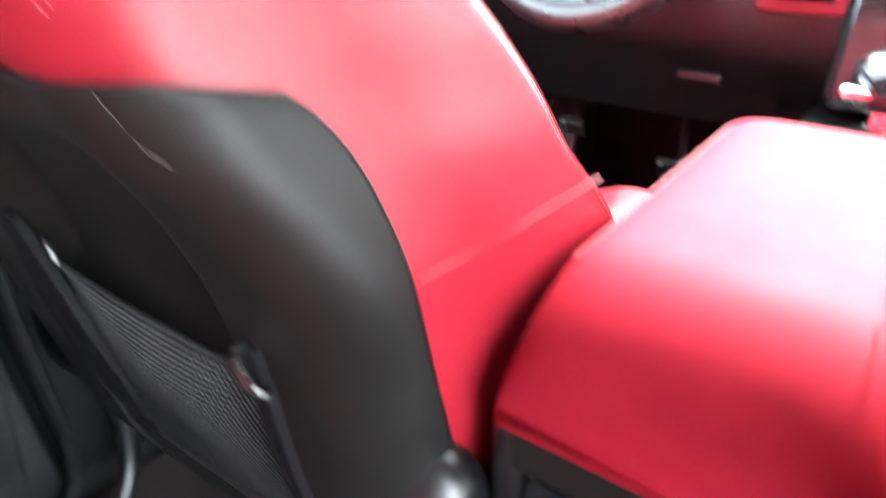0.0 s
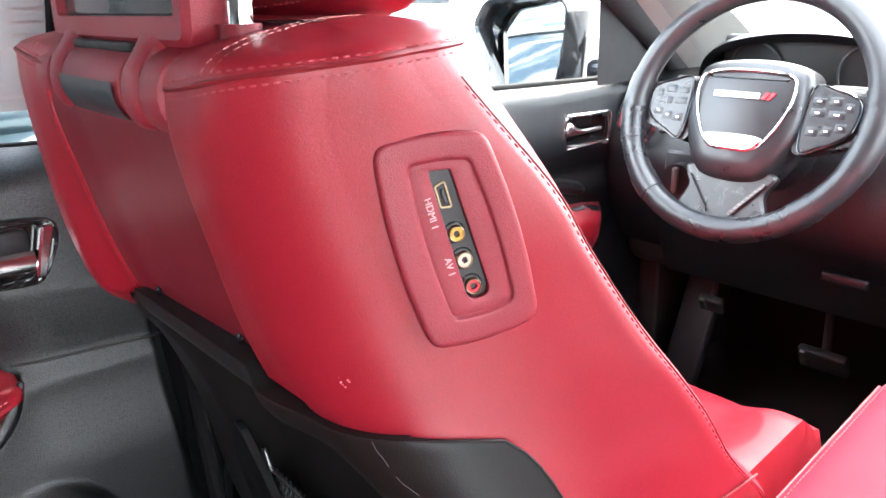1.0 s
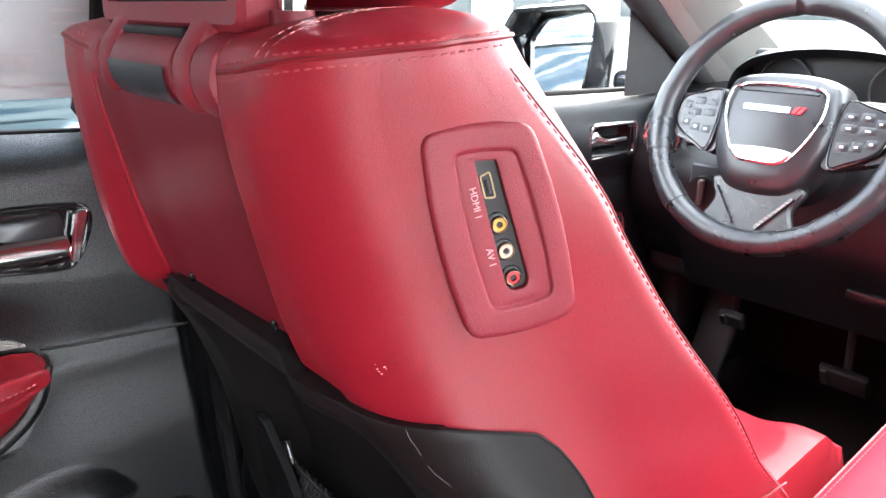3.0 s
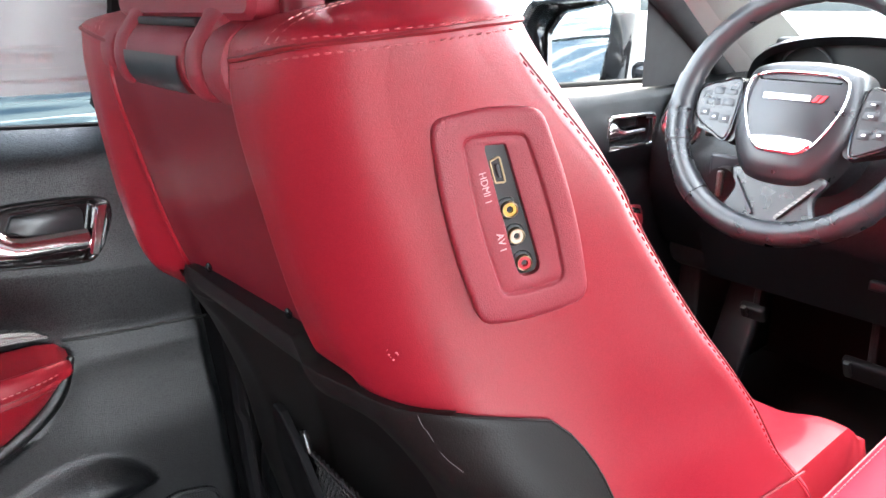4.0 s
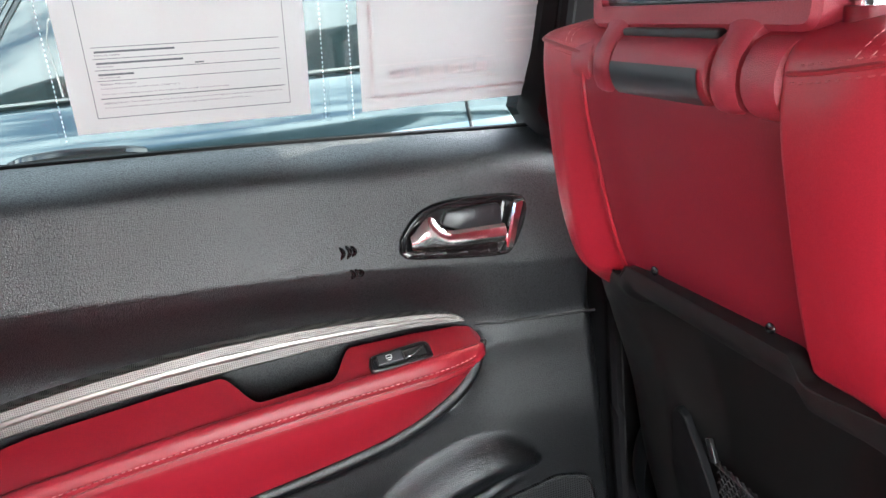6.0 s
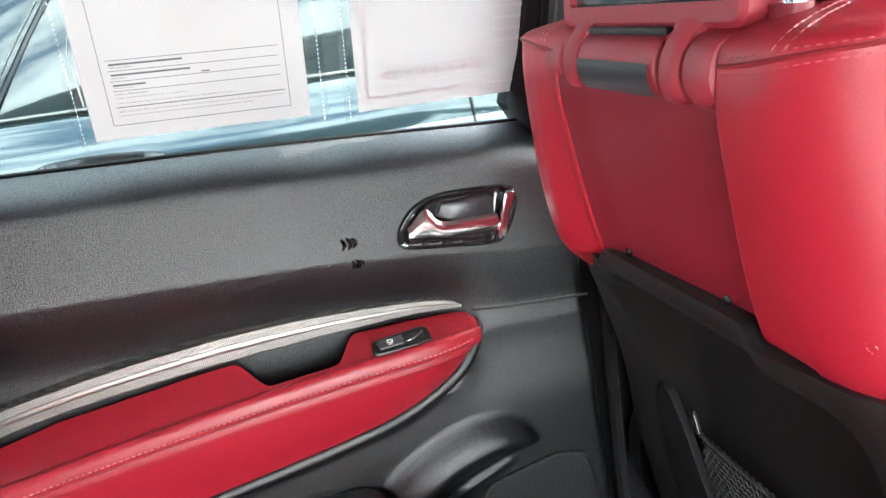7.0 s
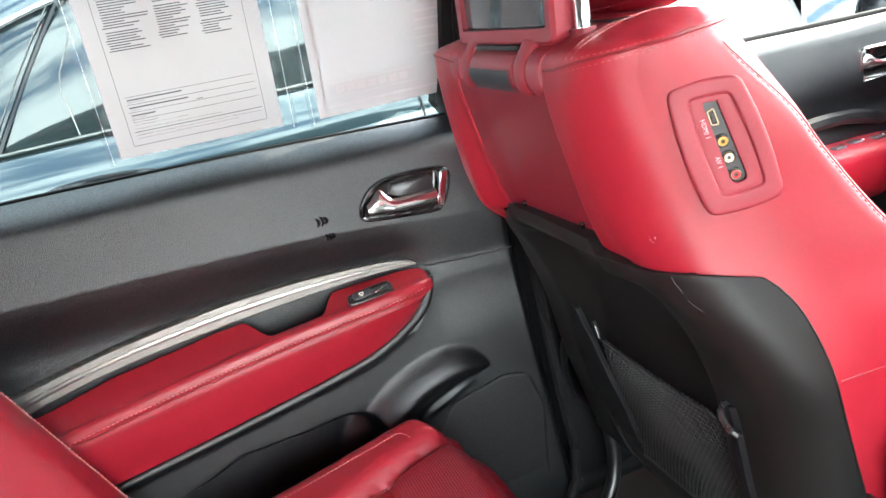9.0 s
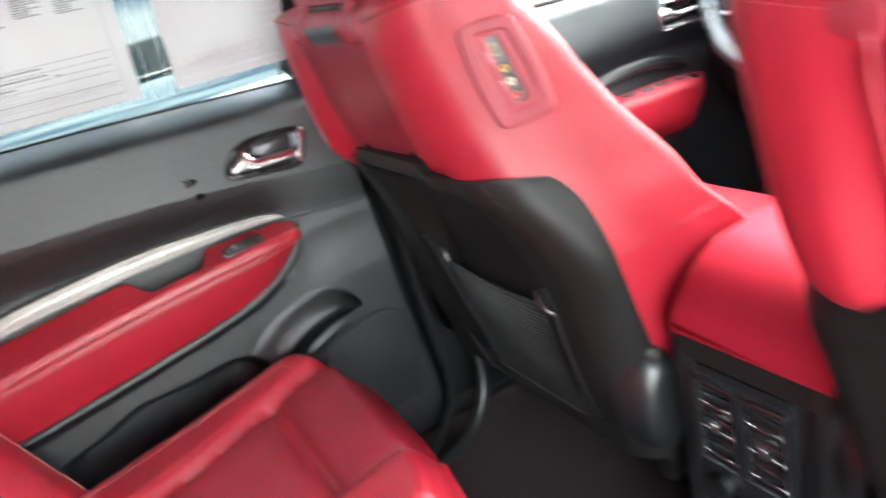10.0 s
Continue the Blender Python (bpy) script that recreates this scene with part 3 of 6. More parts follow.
    bl = part("pocket_bracket", plate([(blade, -0.004), (blade, 0.003), (inset(blade, 0.0012), 0.0046), (inset(blade, 0.0035), 0.005)], lambda u, v, h: (u, soft(REAR_Y, v) - 0.001 - h, v)), M_RUBBER, seat, "tall black pocket bracket")
    part("hook", block((0.010, 0.006, 0.026), (-0.503, soft(REAR_Y, 0.492) + 0.001, 0.492), 0.0025, 2, Euler((0, radians(-24), 0)).to_matrix()), M_GLOSS, bl, "shiny black clip")
    net_x0, net_x1 = -0.502, -0.237

    def net_point(u, v):
        x = net_x0 + (net_x1 - net_x0) * u
        ztop = 0.476 - 0.006 * math.sin(math.pi * u)
        z = 0.262 + (ztop - 0.262) * v
        return Vector((x, soft(REAR_Y, z) + 0.004 - 0.010 * math.sin(math.pi * v) * math.sin(math.pi * u), z))
    bm = bmesh.new()
    for k in range(1, 34):
        pts = []
        for q in range(217):
            wave = math.sin(q * math.tau / 6.0 + math.pi * (k % 2))
            pts.append(net_point(q / 216, (k + 0.44 * wave) / 34) + Vector((0, -0.0010 * math.cos(q * math.tau / 6.0 + math.pi * (k % 2)), 0)))
        tube(pts, 0.00085, 4, bm)
    net = part("pocket_net", bm, M_NET, seat, "black elastic mesh pocket net", clean=False)
    part("net_cord", tube([net_point(k / 30, 0.0) for k in range(31)], 0.003, 6), M_NET, net, "black elastic cord")
    # upper cord: two strands wound round one another
    for turn in (0, math.pi):
        part("net_cord", tube([net_point(k / 160, 1.0) + Vector((0, 0.0016 * math.cos(k * 0.62 + turn), 0.0016 * math.sin(k * 0.62 + turn))) for k in range(161)], 0.0017, 6), M_NET, net, "twisted black elastic cord")
    part("pocket_wire", tube(curve_points([(-0.548, 0.075, 0.40), (-0.546, 0.088, 0.32), (-0.530, 0.100, 0.262), (-0.48, 0.106, 0.246), (-0.38, 0.108, 0.243), (-0.25, 0.106, 0.244)], 40), 0.0035, 8), M_GLOSS, seat, "shiny black lower wire")
    # head restraint on chrome posts
    for side in (1, -1):
        x = CX + side * 0.104
        part("post", tube([(x, -0.026, 0.88), (x, -0.024, 0.97), (x, 0.01, 0.99), (x, 0.05, 1.0)], 0.0078, 14), M_CHROME, seat, "chrome head restraint post")
        part("post_guide", tube([(x, -0.026, 0.896), (x, -0.026, 0.9095)], 0.012, 14), M_RED_SMOOTH, seat)
    rows = []
    for k in range(15):
        a = math.pi * k / 14
        z = 0.995 - 0.091 * math.cos(a)
        s = math.sin(a) ** 0.45
        hw, hd = 0.135 * s + 0.001, 0.055 * s + 0.001
        rows.append([(CX + hw * math.copysign(abs(math.cos(t)) ** 0.6, math.cos(t)), 0.080 + hd * math.copysign(abs(math.sin(t)) ** 0.6, math.sin(t)), z) for t in [q * math.tau / 36 for q in range(36)]])
    head = part("head_restraint", surface(rows, closed=True, cap0=True, cap1=True), M_RED, seat, "padded red leather head restraint", sharp=60)
    part("stitching", stitches(curve_points([(CX - 0.10, 0.032, 0.922), (CX - 0.05, 0.027, 0.917), (CX, 0.026, 0.916), (CX + 0.05, 0.027, 0.917), (CX + 0.10, 0.032, 0.922)], 40), 0.006, 0.004, 0.0008), M_THREAD_RED, head)
    # flip-up screen: hinge bar, arms and housing
    zb, yb = 0.873, -0.050
    for x0, x1, r, mat in ((-0.111, -0.0800, 0.0200, M_RED_PLASTIC), (-0.0535, 0.0545, 0.0190, M_RED_PLASTIC), (0.0845, 0.1145, 0.0205, M_RED_PLASTIC)):
        n = 20
        rows = []
        for xx, rr in ((x0, r * 0.80), (x0 + 0.002, r * 0.96), (x0 + 0.005, r), (x1 - 0.005, r), (x1 - 0.002, r * 0.96), (x1, r * 0.80)):
            rows.append([(HX + xx, yb + rr * math.cos(q * math.tau / n), zb + rr * 1.15 * math.sin(q * math.tau / n)) for q in range(n)])
        part("hinge_barrel", surface(rows, closed=True, cap0=True, cap1=True), mat, seat, "red grained plastic hinge barrel")
    part("hinge_core", tube([(HX - 0.1, yb, zb), (HX + 0.1, yb, zb)], 0.0145, 14), M_PIPE, seat)
    rows = []
    for k in range(9):
        a = radians(168 + 64 * k / 8)
        rows.append([(HX + xx, yb + 0.0205 * math.cos(a), zb + 0.0236 * math.sin(a)) for xx in (-0.049, -0.047, 0.047, 0.049)])
    part("release_button", surface(rows), M_BUTTON, seat, "gloss black release button")
    ys = yb + 0.004
    lean = -0.14

    def pl(u, v, h):
        return (HX + u, ys + lean * (v - 0.89) * -0.35 - h, v)
    outer = rounded_poly([(-0.104, 0.898), (0.120, 0.898), (0.124, 1.062), (-0.108, 1.062)], 0.012)
    opening = rounded_poly([(-0.089, 0.914), (0.108, 0.914), (0.109, 1.044), (-0.090, 1.044)], 0.004)
    housing = part("screen_housing", plate([(outer, -0.016), (outer, 0.004), (inset(outer, 0.004), 0.008), (opening, 0.008), (opening, 0.002)], pl, cap1=False), M_RED_PLASTIC, seat, "red plastic flip-up screen housing")
    part("display", plate([(opening, 0.0018), (inset(opening, 0.001), 0.0022)], pl), M_SCREEN, housing, "dark glossy display glass")
    for side in (1, -1):
        path = curve_points([(0, ys - 0.0050, 0.908), (0, ys - 0.0090, 0.9025), (0, ys - 0.0125, 0.8985), (0, yb - 0.0118, zb + 0.0208), (0, yb - 0.0178, zb + 0.012), (0, yb - 0.0204, zb), (0, yb - 0.0187, zb - 0.012), (0, yb - 0.012, zb - 0.0207), (0, yb + 0.002, zb - 0.0215), (0, yb + 0.018, zb - 0.014)], 36)
        arm = []
        for k, p in enumerate(path):
            a, b = path[max(k - 1, 0)], path[min(k + 1, 35)]
            d = (b - a).normalized()
            inw = Vector((0, -d.z, d.y)).normalized()
            half = 0.0118 + 0.007 * step(9, 0, k) ** 1.5
            arm.append([p + inw * e + Vector((HX + side * (0.0675 + u * half) + 0.002, 0, 0)) for u, e in ((-1.06, 0.012), (-1.0, 0.006), (-0.94, 0.0028), (-0.72, 0.0009), (-0.3, 0), (0.3, 0), (0.72, 0.0009), (0.94, 0.0028), (1.0, 0.006), (1.06, 0.012))])
        part("arm", surface(arm), M_RED_PLASTIC, housing, "red hinge arm")
    part("slot", block((0.104, 0.008, 0.006), (HX - 0.002, ys - 0.0065, 0.8965), 0.002), M_DARKHOLE, housing, "dark slot under the housing")
    # connector panel on the inboard side
    pc = lambda u, v, h: (-0.2018 + 0.342 * u + 0.055 * (0.80 - v) + 0.906 * h, 0.0186 + 0.734 * u - 0.42 * h, v + 0.0015)
    turn_z = Matrix.Rotation(radians(-25), 4, "Z")

    def bowed(corners, radii, bow, ts=(0.3, 0.5, 0.7)):
        # a four-sided outline whose sides swell outwards
        pts, rr = [], []
        mid = Vector((sum(p[0] for p in corners) / 4, sum(p[1] for p in corners) / 4))
        for k in range(4):
            a, b = Vector(corners[k]), Vector(corners[(k + 1) % 4])
            n = Vector((b.y - a.y, a.x - b.x)).normalized()
            if n.dot((a + b) / 2 - mid) < 0:
                n = -n
            pts.append(tuple(a))
            rr.append(radii[k])
            for t in ts:
                q = a.lerp(b, t) + n * bow * (b - a).length * 4 * t * (1 - t)
                pts.append(tuple(q))
                rr.append(0.02)
        loop = rounded_poly(pts, rr)
        n = len(loop) // 4
        out = []
        for k in range(4):
            # even spacing from the middle of one corner to the next
            run = [loop[(k * n + 4 + q) % len(loop)] for q in range(n + 1)]
            dist = np.cumsum([0.0] + [(b - a).length for a, b in zip(run, run[1:])])
            at_d = np.linspace(0, dist[-1], 29)[:-1]
            xs = np.interp(at_d, dist, [p.x for p in run])
            ys_ = np.interp(at_d, dist, [p.y for p in run])
            out += [Vector((float(a), float(b))) for a, b in zip(xs, ys_)]
        return out
    outl = bowed([(-0.0365, 0.850), (0.0385, 0.853), (0.0725, 0.747), (-0.0065, 0.7375)], [0.014, 0.013, 0.014, 0.014], 0.042)
    innr = bowed([(-0.0150, 0.8390), (0.0265, 0.8402), (0.0535, 0.7595), (0.0090, 0.7540)], [0.006, 0.007, 0.007, 0.007], 0.03)
    port = bowed([(-0.0010, 0.8355), (0.0138, 0.8355), (0.0375, 0.7650), (0.0210, 0.7630)], [0.0018, 0.0018, 0.0078, 0.0078], 0.0, ())
    bezel = part("connector_bezel", plate([(outl, -0.006), (outl, 0.0008), (inset(outl, 0.0007), 0.0017), (inset(outl, 0.0020), 0.0024), (inset(outl, 0.0040), 0.0027), (inset(innr, -0.0030), 0.0027), (inset(innr, -0.0012), 0.0025), (inset(innr, -0.0005), 0.0020), (innr, 0.0012), (inset(innr, 0.0009), 0.0009), (inset(innr, 0.002), 0.0013), (inset(port, -0.0010), 0.0013), (inset(port, -0.0003), 0.0010), (port, 0.0003), (port, -0.0030)], pc, cap1=False),
                 M_RED_PLASTIC, seat, "red grained plastic connector bezel")
    panel = part("connector_panel", plate([(inset(port, -0.001), -0.0048), (inset(port, -0.001), -0.0026)], pc), M_BLACK_SOFT, bezel, "black connector panel")
    hd = rounded_poly([(-0.0068, -0.0024), (0.0068, -0.0024), (0.0056, 0.0026), (-0.0056, 0.0026)], 0.0008, 3)
    ax = Vector((0.0109, -0.0455)).normalized()
    nx = Vector((-ax.y, ax.x))

    def at(c, drop=0.0034):
        return lambda u, v, h: pc(c[0] + (ax.x * u - nx.x * v) / 0.81, c[1] + ax.y * u - nx.y * v, h - drop)
    hc = (0.0090, 0.8215)
    part("video_socket", plate([(inset(hd, -0.0008), 0.0008), (inset(hd, -0.0008), 0.0016), (inset(hd, -0.0006), 0.0018), (inset(hd, 0.0001), 0.0018), (inset(hd, 0.0003), -0.0004)], at(hc), cap1=False), M_METAL, panel, "gold-rimmed video socket")
    part("socket_tongue", block((0.0016, 0.0075, 0.0016), pc(hc[0], hc[1], -0.0012), 0.0003, 1, turn_z.to_3x3() @ Euler((radians(-73.5), 0, 0)).to_matrix()), M_GREY, panel)
    part("socket_core", plate([(hd, 0.0009), (inset(hd, 0.0004), 0.0010)], at(hc)), M_DARKHOLE, panel)
    for c, mat, lab in (((0.0155, 0.8010), M_YELLOW, "yellow video jack"), ((0.0200, 0.7862), M_WHITEPL, "cream audio jack"), ((0.0250, 0.7708), M_REDPL, "scarlet audio jack")):
        ring = lambda r: [(r * math.cos(q * math.tau / 20), r * math.sin(q * math.tau / 20)) for q in range(20)]
        part("jack_collar", plate([(ring(0.0062), 0.0), (ring(0.0062), 0.0032), (ring(0.0052), 0.0040)], at(c, 0.0052)), M_BLACK, panel, "black collar")
        part("jack_shell", plate([(ring(0.0045), 0.003), (ring(0.0045), 0.0066), (ring(0.0041), 0.0070), (ring(0.0038), 0.0068), (ring(0.0037), 0.005)], at(c, 0.0052), cap1=False), M_METAL, panel, "bright metal jack ring")
        part("jack_insert", plate([(ring(0.0037), 0.004), (ring(0.0037), 0.0062), (ring(0.0019), 0.0064), (ring(0.0017), 0.0045)], at(c, 0.0052), cap1=False), mat, panel, lab)
        part("jack_hole", plate([(ring(0.0018), 0.0044), (ring(0.0016), 0.0050)], at(c, 0.0052)), M_DARKHOLE, panel)
    tilt = math.atan2(ax.y, ax.x)
    face = Matrix(((0, 0, 1, 0), (1, 0, 0, 0), (0, 1, 0, 0), (0, 0, 0, 1)))
    for text, c, s in (("HDMI 1", (-0.0010, 0.8135), 0.0054), ("AV 1", (0.0090, 0.7835), 0.0054)):
        letters(text, s, M_PINKPRINT, bezel, Matrix.Translation(pc(c[0], c[1], 0.0017)) @ turn_z @ face @ Matrix.Rotation(tilt, 4, "Z"), "lettering", "pale printed port label")
    # worn spots
    bm = bmesh.new()
    rnd = random.Random(4)
    for k in range(9):
        s = rnd.uniform(0.0003, 0.0008)
        dz, dy = rnd.uniform(-0.004, 0.004), rnd.uniform(-0.007, 0.012)
        z = 0.7225 + dz - dy * 0.35
        hit, nrm, _, _ = skin.find_nearest(Vector((-0.229 + dy * 0.4, -0.032 + dy * 0.4, z)))
        x, yy = hit.x, hit.y
        bmesh.ops.create_icosphere(bm, subdivisions=1, radius=s, matrix=Matrix.Translation((x + 0.0001, yy, z)) @ Matrix.Diagonal((0.35, 1.5, 0.8, 1)))
    part("scuff", bm, M_SCUFF, back, "pale worn spots in the leather")
    # cushion
    rows = []
    for k in range(25):
        v = k / 24
        y = 0.16 + 0.48 * v
        fall = 0.05 * step(0.86, 1.0, v)
        row = []
        for q in range(41):
            u = -1 + q / 20
            x = 0.235 * u
            z = 0.428 - fall * 0.9 + 0.014 * step(0.55, 0.8, abs(u)) - 0.11 * step(0.88, 1.0, abs(u)) ** 2 - 0.03 * (1 - v) * 0.4
            row.append((CX + x, y + 0.012 * step(0.9, 1, v) * (1 - u * u), z))
        rows.append(row)
    rows.append([(x, y + 0.012, z - 0.09) for x, y, z in rows[-1]])
    rows.append([(x, y - 0.02, 0.27) for x, y, z in rows[-1]])
    part("cushion", surface(rows), M_RED_FLAT, seat, "red leather seat cushion", sharp=60)
    for side in (1, -1):
        part("cushion_side", block((0.03, 0.50, 0.20), (CX + side * 0.222, 0.40, 0.27), 0.012), M_BLACK_SOFT, seat, "black plastic seat side trim")
        r2 = []
        for k in range(6):
            a = math.pi / 2 * k / 5
            r2.append([(CX + side * (0.235 + 0.052 * math.sin(a)), 0.118 + (0.020 + 0.026 * math.cos(a)) * math.cos(t), 0.352 + (0.052 + 0.03 * math.cos(a)) * math.sin(t)) for t in [q * math.tau / 28 for q in range(28)]])
        part("recliner_cover", surface(r2, closed=True, cap1=True), M_BLACK_SOFT, seat, "smooth black recliner cover")
    part("seat_frame", block((0.40, 0.42, 0.10), (CX, 0.37, 0.23), 0.02), M_RUBBER, seat)
    for side in (1, -1):
        part("seat_rail", block((0.03, 0.40, 0.115), (CX + side * 0.15, 0.44, 0.118), 0.006), M_RUBBER, seat, "black seat rail")
    return seat


driver_seat = build_seat()
tagged(driver_seat, "red leather driver's seat with flip-up screen and side sockets")
passenger_seat = copy_thing(driver_seat, pose(0.362, 0.18, 0.070, 6))
tagged(passenger_seat, "red leather passenger seat beside the centre console")

# ---- rear door on the driver's side ----
rear_door = thing("rear_door", "closed black rear door with red armrest and satin trim", "car door", (-0.74, -0.30, 0.10), kind="")
CREASE = [(-0.90, 0.712), (-0.625, 0.694), (-0.508, 0.688), (-0.40, 0.682), (-0.30, 0.676), (-0.20, 0.666), (-0.10, 0.652), (0.02, 0.636), (0.08, 0.628)]
BELT = [(-0.95, 0.826), (-0.62, 0.818), (-0.493, 0.813), (-0.285, 0.803), (-0.025, 0.786), (0.08, 0.780)]
ARM_LOW = [(-0.95, 0.375), (-0.616, 0.421), (-0.462, 0.441), (-0.298, 0.465), (-0.212, 0.481), (-0.145, 0.512), (-0.108, 0.560), (-0.100, 0.578), (0.037, 0.571), (0.08, 0.566)]
ARM_TOP = [(-0.95, 0.505), (-0.657, 0.541), (-0.57, 0.559), (-0.43, 0.574), (-0.392, 0.5765), (-0.254, 0.5805), (-0.18, 0.581), (-0.130, 0.579), (-0.112, 0.575), (-0.104, 0.567)]
ARM_STITCH = [(-0.95, 0.462), (-0.625, 0.511), (-0.435, 0.534), (-0.281, 0.547), (-0.18, 0.553), (-0.114, 0.556)]
ARM_EDGE = [(p.x, p.y) for p in curve_points([(-0.95, 0.375, 0), (-0.616, 0.421, 0), (-0.462, 0.441, 0), (-0.298, 0.465, 0), (-0.212, 0.484, 0), (-0.150, 0.514, 0), (-0.118, 0.545, 0), (-0.103, 0.574, 0)], 120)]
EDGE_Y = [(0.06, 0.082), (0.16, 0.073), (0.27, 0.065), (0.40, 0.055), (0.56, 0.047), (0.62, 0.045), (0.72, 0.041), (0.80, 0.036)]
POCKET = [(-0.90, 0.30), (-0.60, 0.335), (-0.50, 0.360), (-0.44, 0.382), (-0.35, 0.380), (-0.28, 0.385), (-0.24, 0.372), (-0.215, 0.330), (-0.20, 0.26)]
# horn-shaped swelling ahead of the door pocket: middle line and half width
BULGE = curve_points([(-0.300, 0.235, 0), (-0.262, 0.298, 0), (-0.222, 0.350, 0), (-0.183, 0.384, 0), (-0.142, 0.402, 0), (-0.105, 0.409, 0), (-0.074, 0.403, 0), (-0.047, 0.391, 0)], 50)
BULGE_W = [(0, 0.040), (12, 0.040), (24, 0.036), (32, 0.034), (39, 0.028), (44, 0.019), (49, 0.006)]


def door_x(y, z):
    zc, zb, zl = soft(CREASE, y), soft(BELT, y), lerp(ARM_LOW, y)
    if z >= zc:
        u = (z - zc) / max(0.01, zb - zc)
        x = -0.702 - 0.013 * u - 0.002 * math.sin(math.pi * u)
        x -= 1.5 * 0.007 * math.log(1 + math.exp((z - zb + 0.027) / 0.007))
    else:
        x = -0.702 - 0.026 * (1 - 0.7 * step(-0.17, -0.06, y)) * step(zc + 0.012, zc - 0.085, z)
    low = step(zl + 0.004, zl - 0.008 - 0.020 * step(-0.20, -0.13, y), z)
    xl = -0.692 - 0.010 * step(-0.17, -0.09, y) * step(0.44, 0.54, z) + 0.006 * step(0.25, 0.10, z)
    x = x * (1 - low) + xl * low
    rim = math.exp(-((z - (zl - 0.012)) / 0.007) ** 2) if y < -0.10 else 0
    x += 0.006 * rim * low
    zp = lerp(POCKET, y)
    inside = step(zp + 0.010, zp - 0.016, z) * step(0.155, 0.185, z) * step(-0.215, -0.250, y) * step(-0.62, -0.54, y)
    x -= 0.045 * inside
    if -0.36 < y < 0.02 and 0.18 < z < 0.50:
        d, k = min((math.hypot(y - p.x, z - p.y), k) for k, p in enumerate(BULGE))
        w = soft(BULGE_W, k)
        x += 0.031 * step(0, 16, k) * (w / 0.04) ** 0.8 * max(0.0, 1 - (d / (1.22 * w)) ** 2) ** 1.9
        below = z < BULGE[k].y and y > -0.22
        if below:
            x += 0.0045 * math.exp(-((d - w - 0.016) / 0.007) ** 2) * step(16, 26, k) * step(48, 36, k)
    return x


rows = []
for k in range(230):
    z = 0.075 + (0.828 - 0.075) * k / 229
    y1 = soft(EDGE_Y, z)
    row = []
    for q in range(240):
        y = -0.92 + (y1 + 0.92) * (q / 239)
        zz = min(z, soft(BELT, y))
        row.append((door_x(y, zz) - 0.020 * step(y1 - 0.014, y1 + 0.004, y), y, zz))
    row.append((row[-1][0] - 0.012, y1 + 0.004, row[-1][2]))
    row.append((-0.80, y1 + 0.005, row[-1][2]))
    rows.append(row)
rows.append([(x - 0.006, y, z + 0.0002) for x, y, z in rows[-1]])
ho = smooth_loop([(-0.186, 0.686), (-0.180, 0.702), (-0.161, 0.720), (-0.131, 0.7285), (-0.082, 0.7275), (-0.046, 0.7225), (-0.0365, 0.711), (-0.041, 0.691), (-0.057, 0.6645), (-0.074, 0.6585), (-0.126, 0.6645), (-0.172, 0.6715), (-0.183, 0.677)], 72)
bm = cut_hole(surface(rows), inset(ho, 0.006))
door_card = part("door_card", bm, M_BLACK, rear_door, "black grained plastic door card", sharp=45)
belt_line = [(-0.760, y, soft(BELT, y) + 0.001) for y in np.linspace(-0.92, 0.02, 40)]
part("window_seal", tube(belt_line, 0.0032, 8), M_RUBBER, rear_door, "black rubber window seal")
rows = [[(-0.762, y, soft(BELT, y) - 0.004), (-0.80, y, soft(BELT, y) - 0.012), (-0.81, y, 0.08)] for y in np.linspace(-0.92, 0.03, 20)]
part("outer_skin", surface(rows), M_PAINT, rear_door)

# red armrest insert
rows = []
ys = list(np.linspace(-0.92, -0.13, 420)) + list(np.linspace(-0.128, -0.1035, 20))
for y in ys:
    zt, zs, zb = lerp(ARM_TOP, y), soft(ARM_STITCH, y), lerp(ARM_EDGE, y) + 0.002
    zs = min(zs, zt - 0.006)
    zb = min(zb, zs - 0.004)
    tip = max(0.0, 1 - (max(0.0, y + 0.185) / 0.082) ** 2) ** 0.5
    out = 0.036 * tip + 0.006
    fit_in = min(1.0, (zt - zs) / 0.027)
    # sloping shelf with a grip hollow cut into its rear edge, then a padded roll
    hollow = step(-0.388, -0.350, y) * step(-0.248, -0.280, y)
    xv, zv = -0.700 + 0.66 * out, zs + 0.0175 * fit_in
    x0 = -0.716 + (0.016 + 0.50 * out) * hollow
    shelf = lambda x: zt + (zv - zt) * (x + 0.710) / (xv + 0.710)
    prof = [(x0 - 0.004 * hollow, shelf(x0) - 0.020 * hollow - 0.001), (x0 - 0.0005, shelf(x0) - 0.0035), (x0 + 0.0008, shelf(x0) - 0.0008), (x0 + 0.003, shelf(x0 + 0.003))]
    for q in range(1, 6):
        x = x0 + 0.003 + (xv - x0 - 0.003) * q / 6
        prof.append((x, shelf(x)))
    prof.append((xv, zv - 0.0006))
    for f, h in ((0.705, 0.0182), (0.75, 0.0196), (0.81, 0.0200), (0.87, 0.0186), (0.925, 0.0160), (0.965, 0.0125), (0.99, 0.0085)):
        prof.append((-0.700 + f * out, zs + h * fit_in))
    prof.append((-0.700 + out + 0.0008, zs + 0.0035))
    prof.append((-0.700 + out - 0.0012, zs))
    prof.append((-0.700 + out + 0.0006, zs - 0.0035))
    for q in range(1, 9):
        u = q / 8
        prof.append((-0.700 + out - 0.022 * tip * u ** 1.5, zs - 0.0035 + (zb - zs + 0.0035) * u))
    prof.append((-0.712, zb - 0.002))
    rows.append([(x, y, z) for x, z in prof])
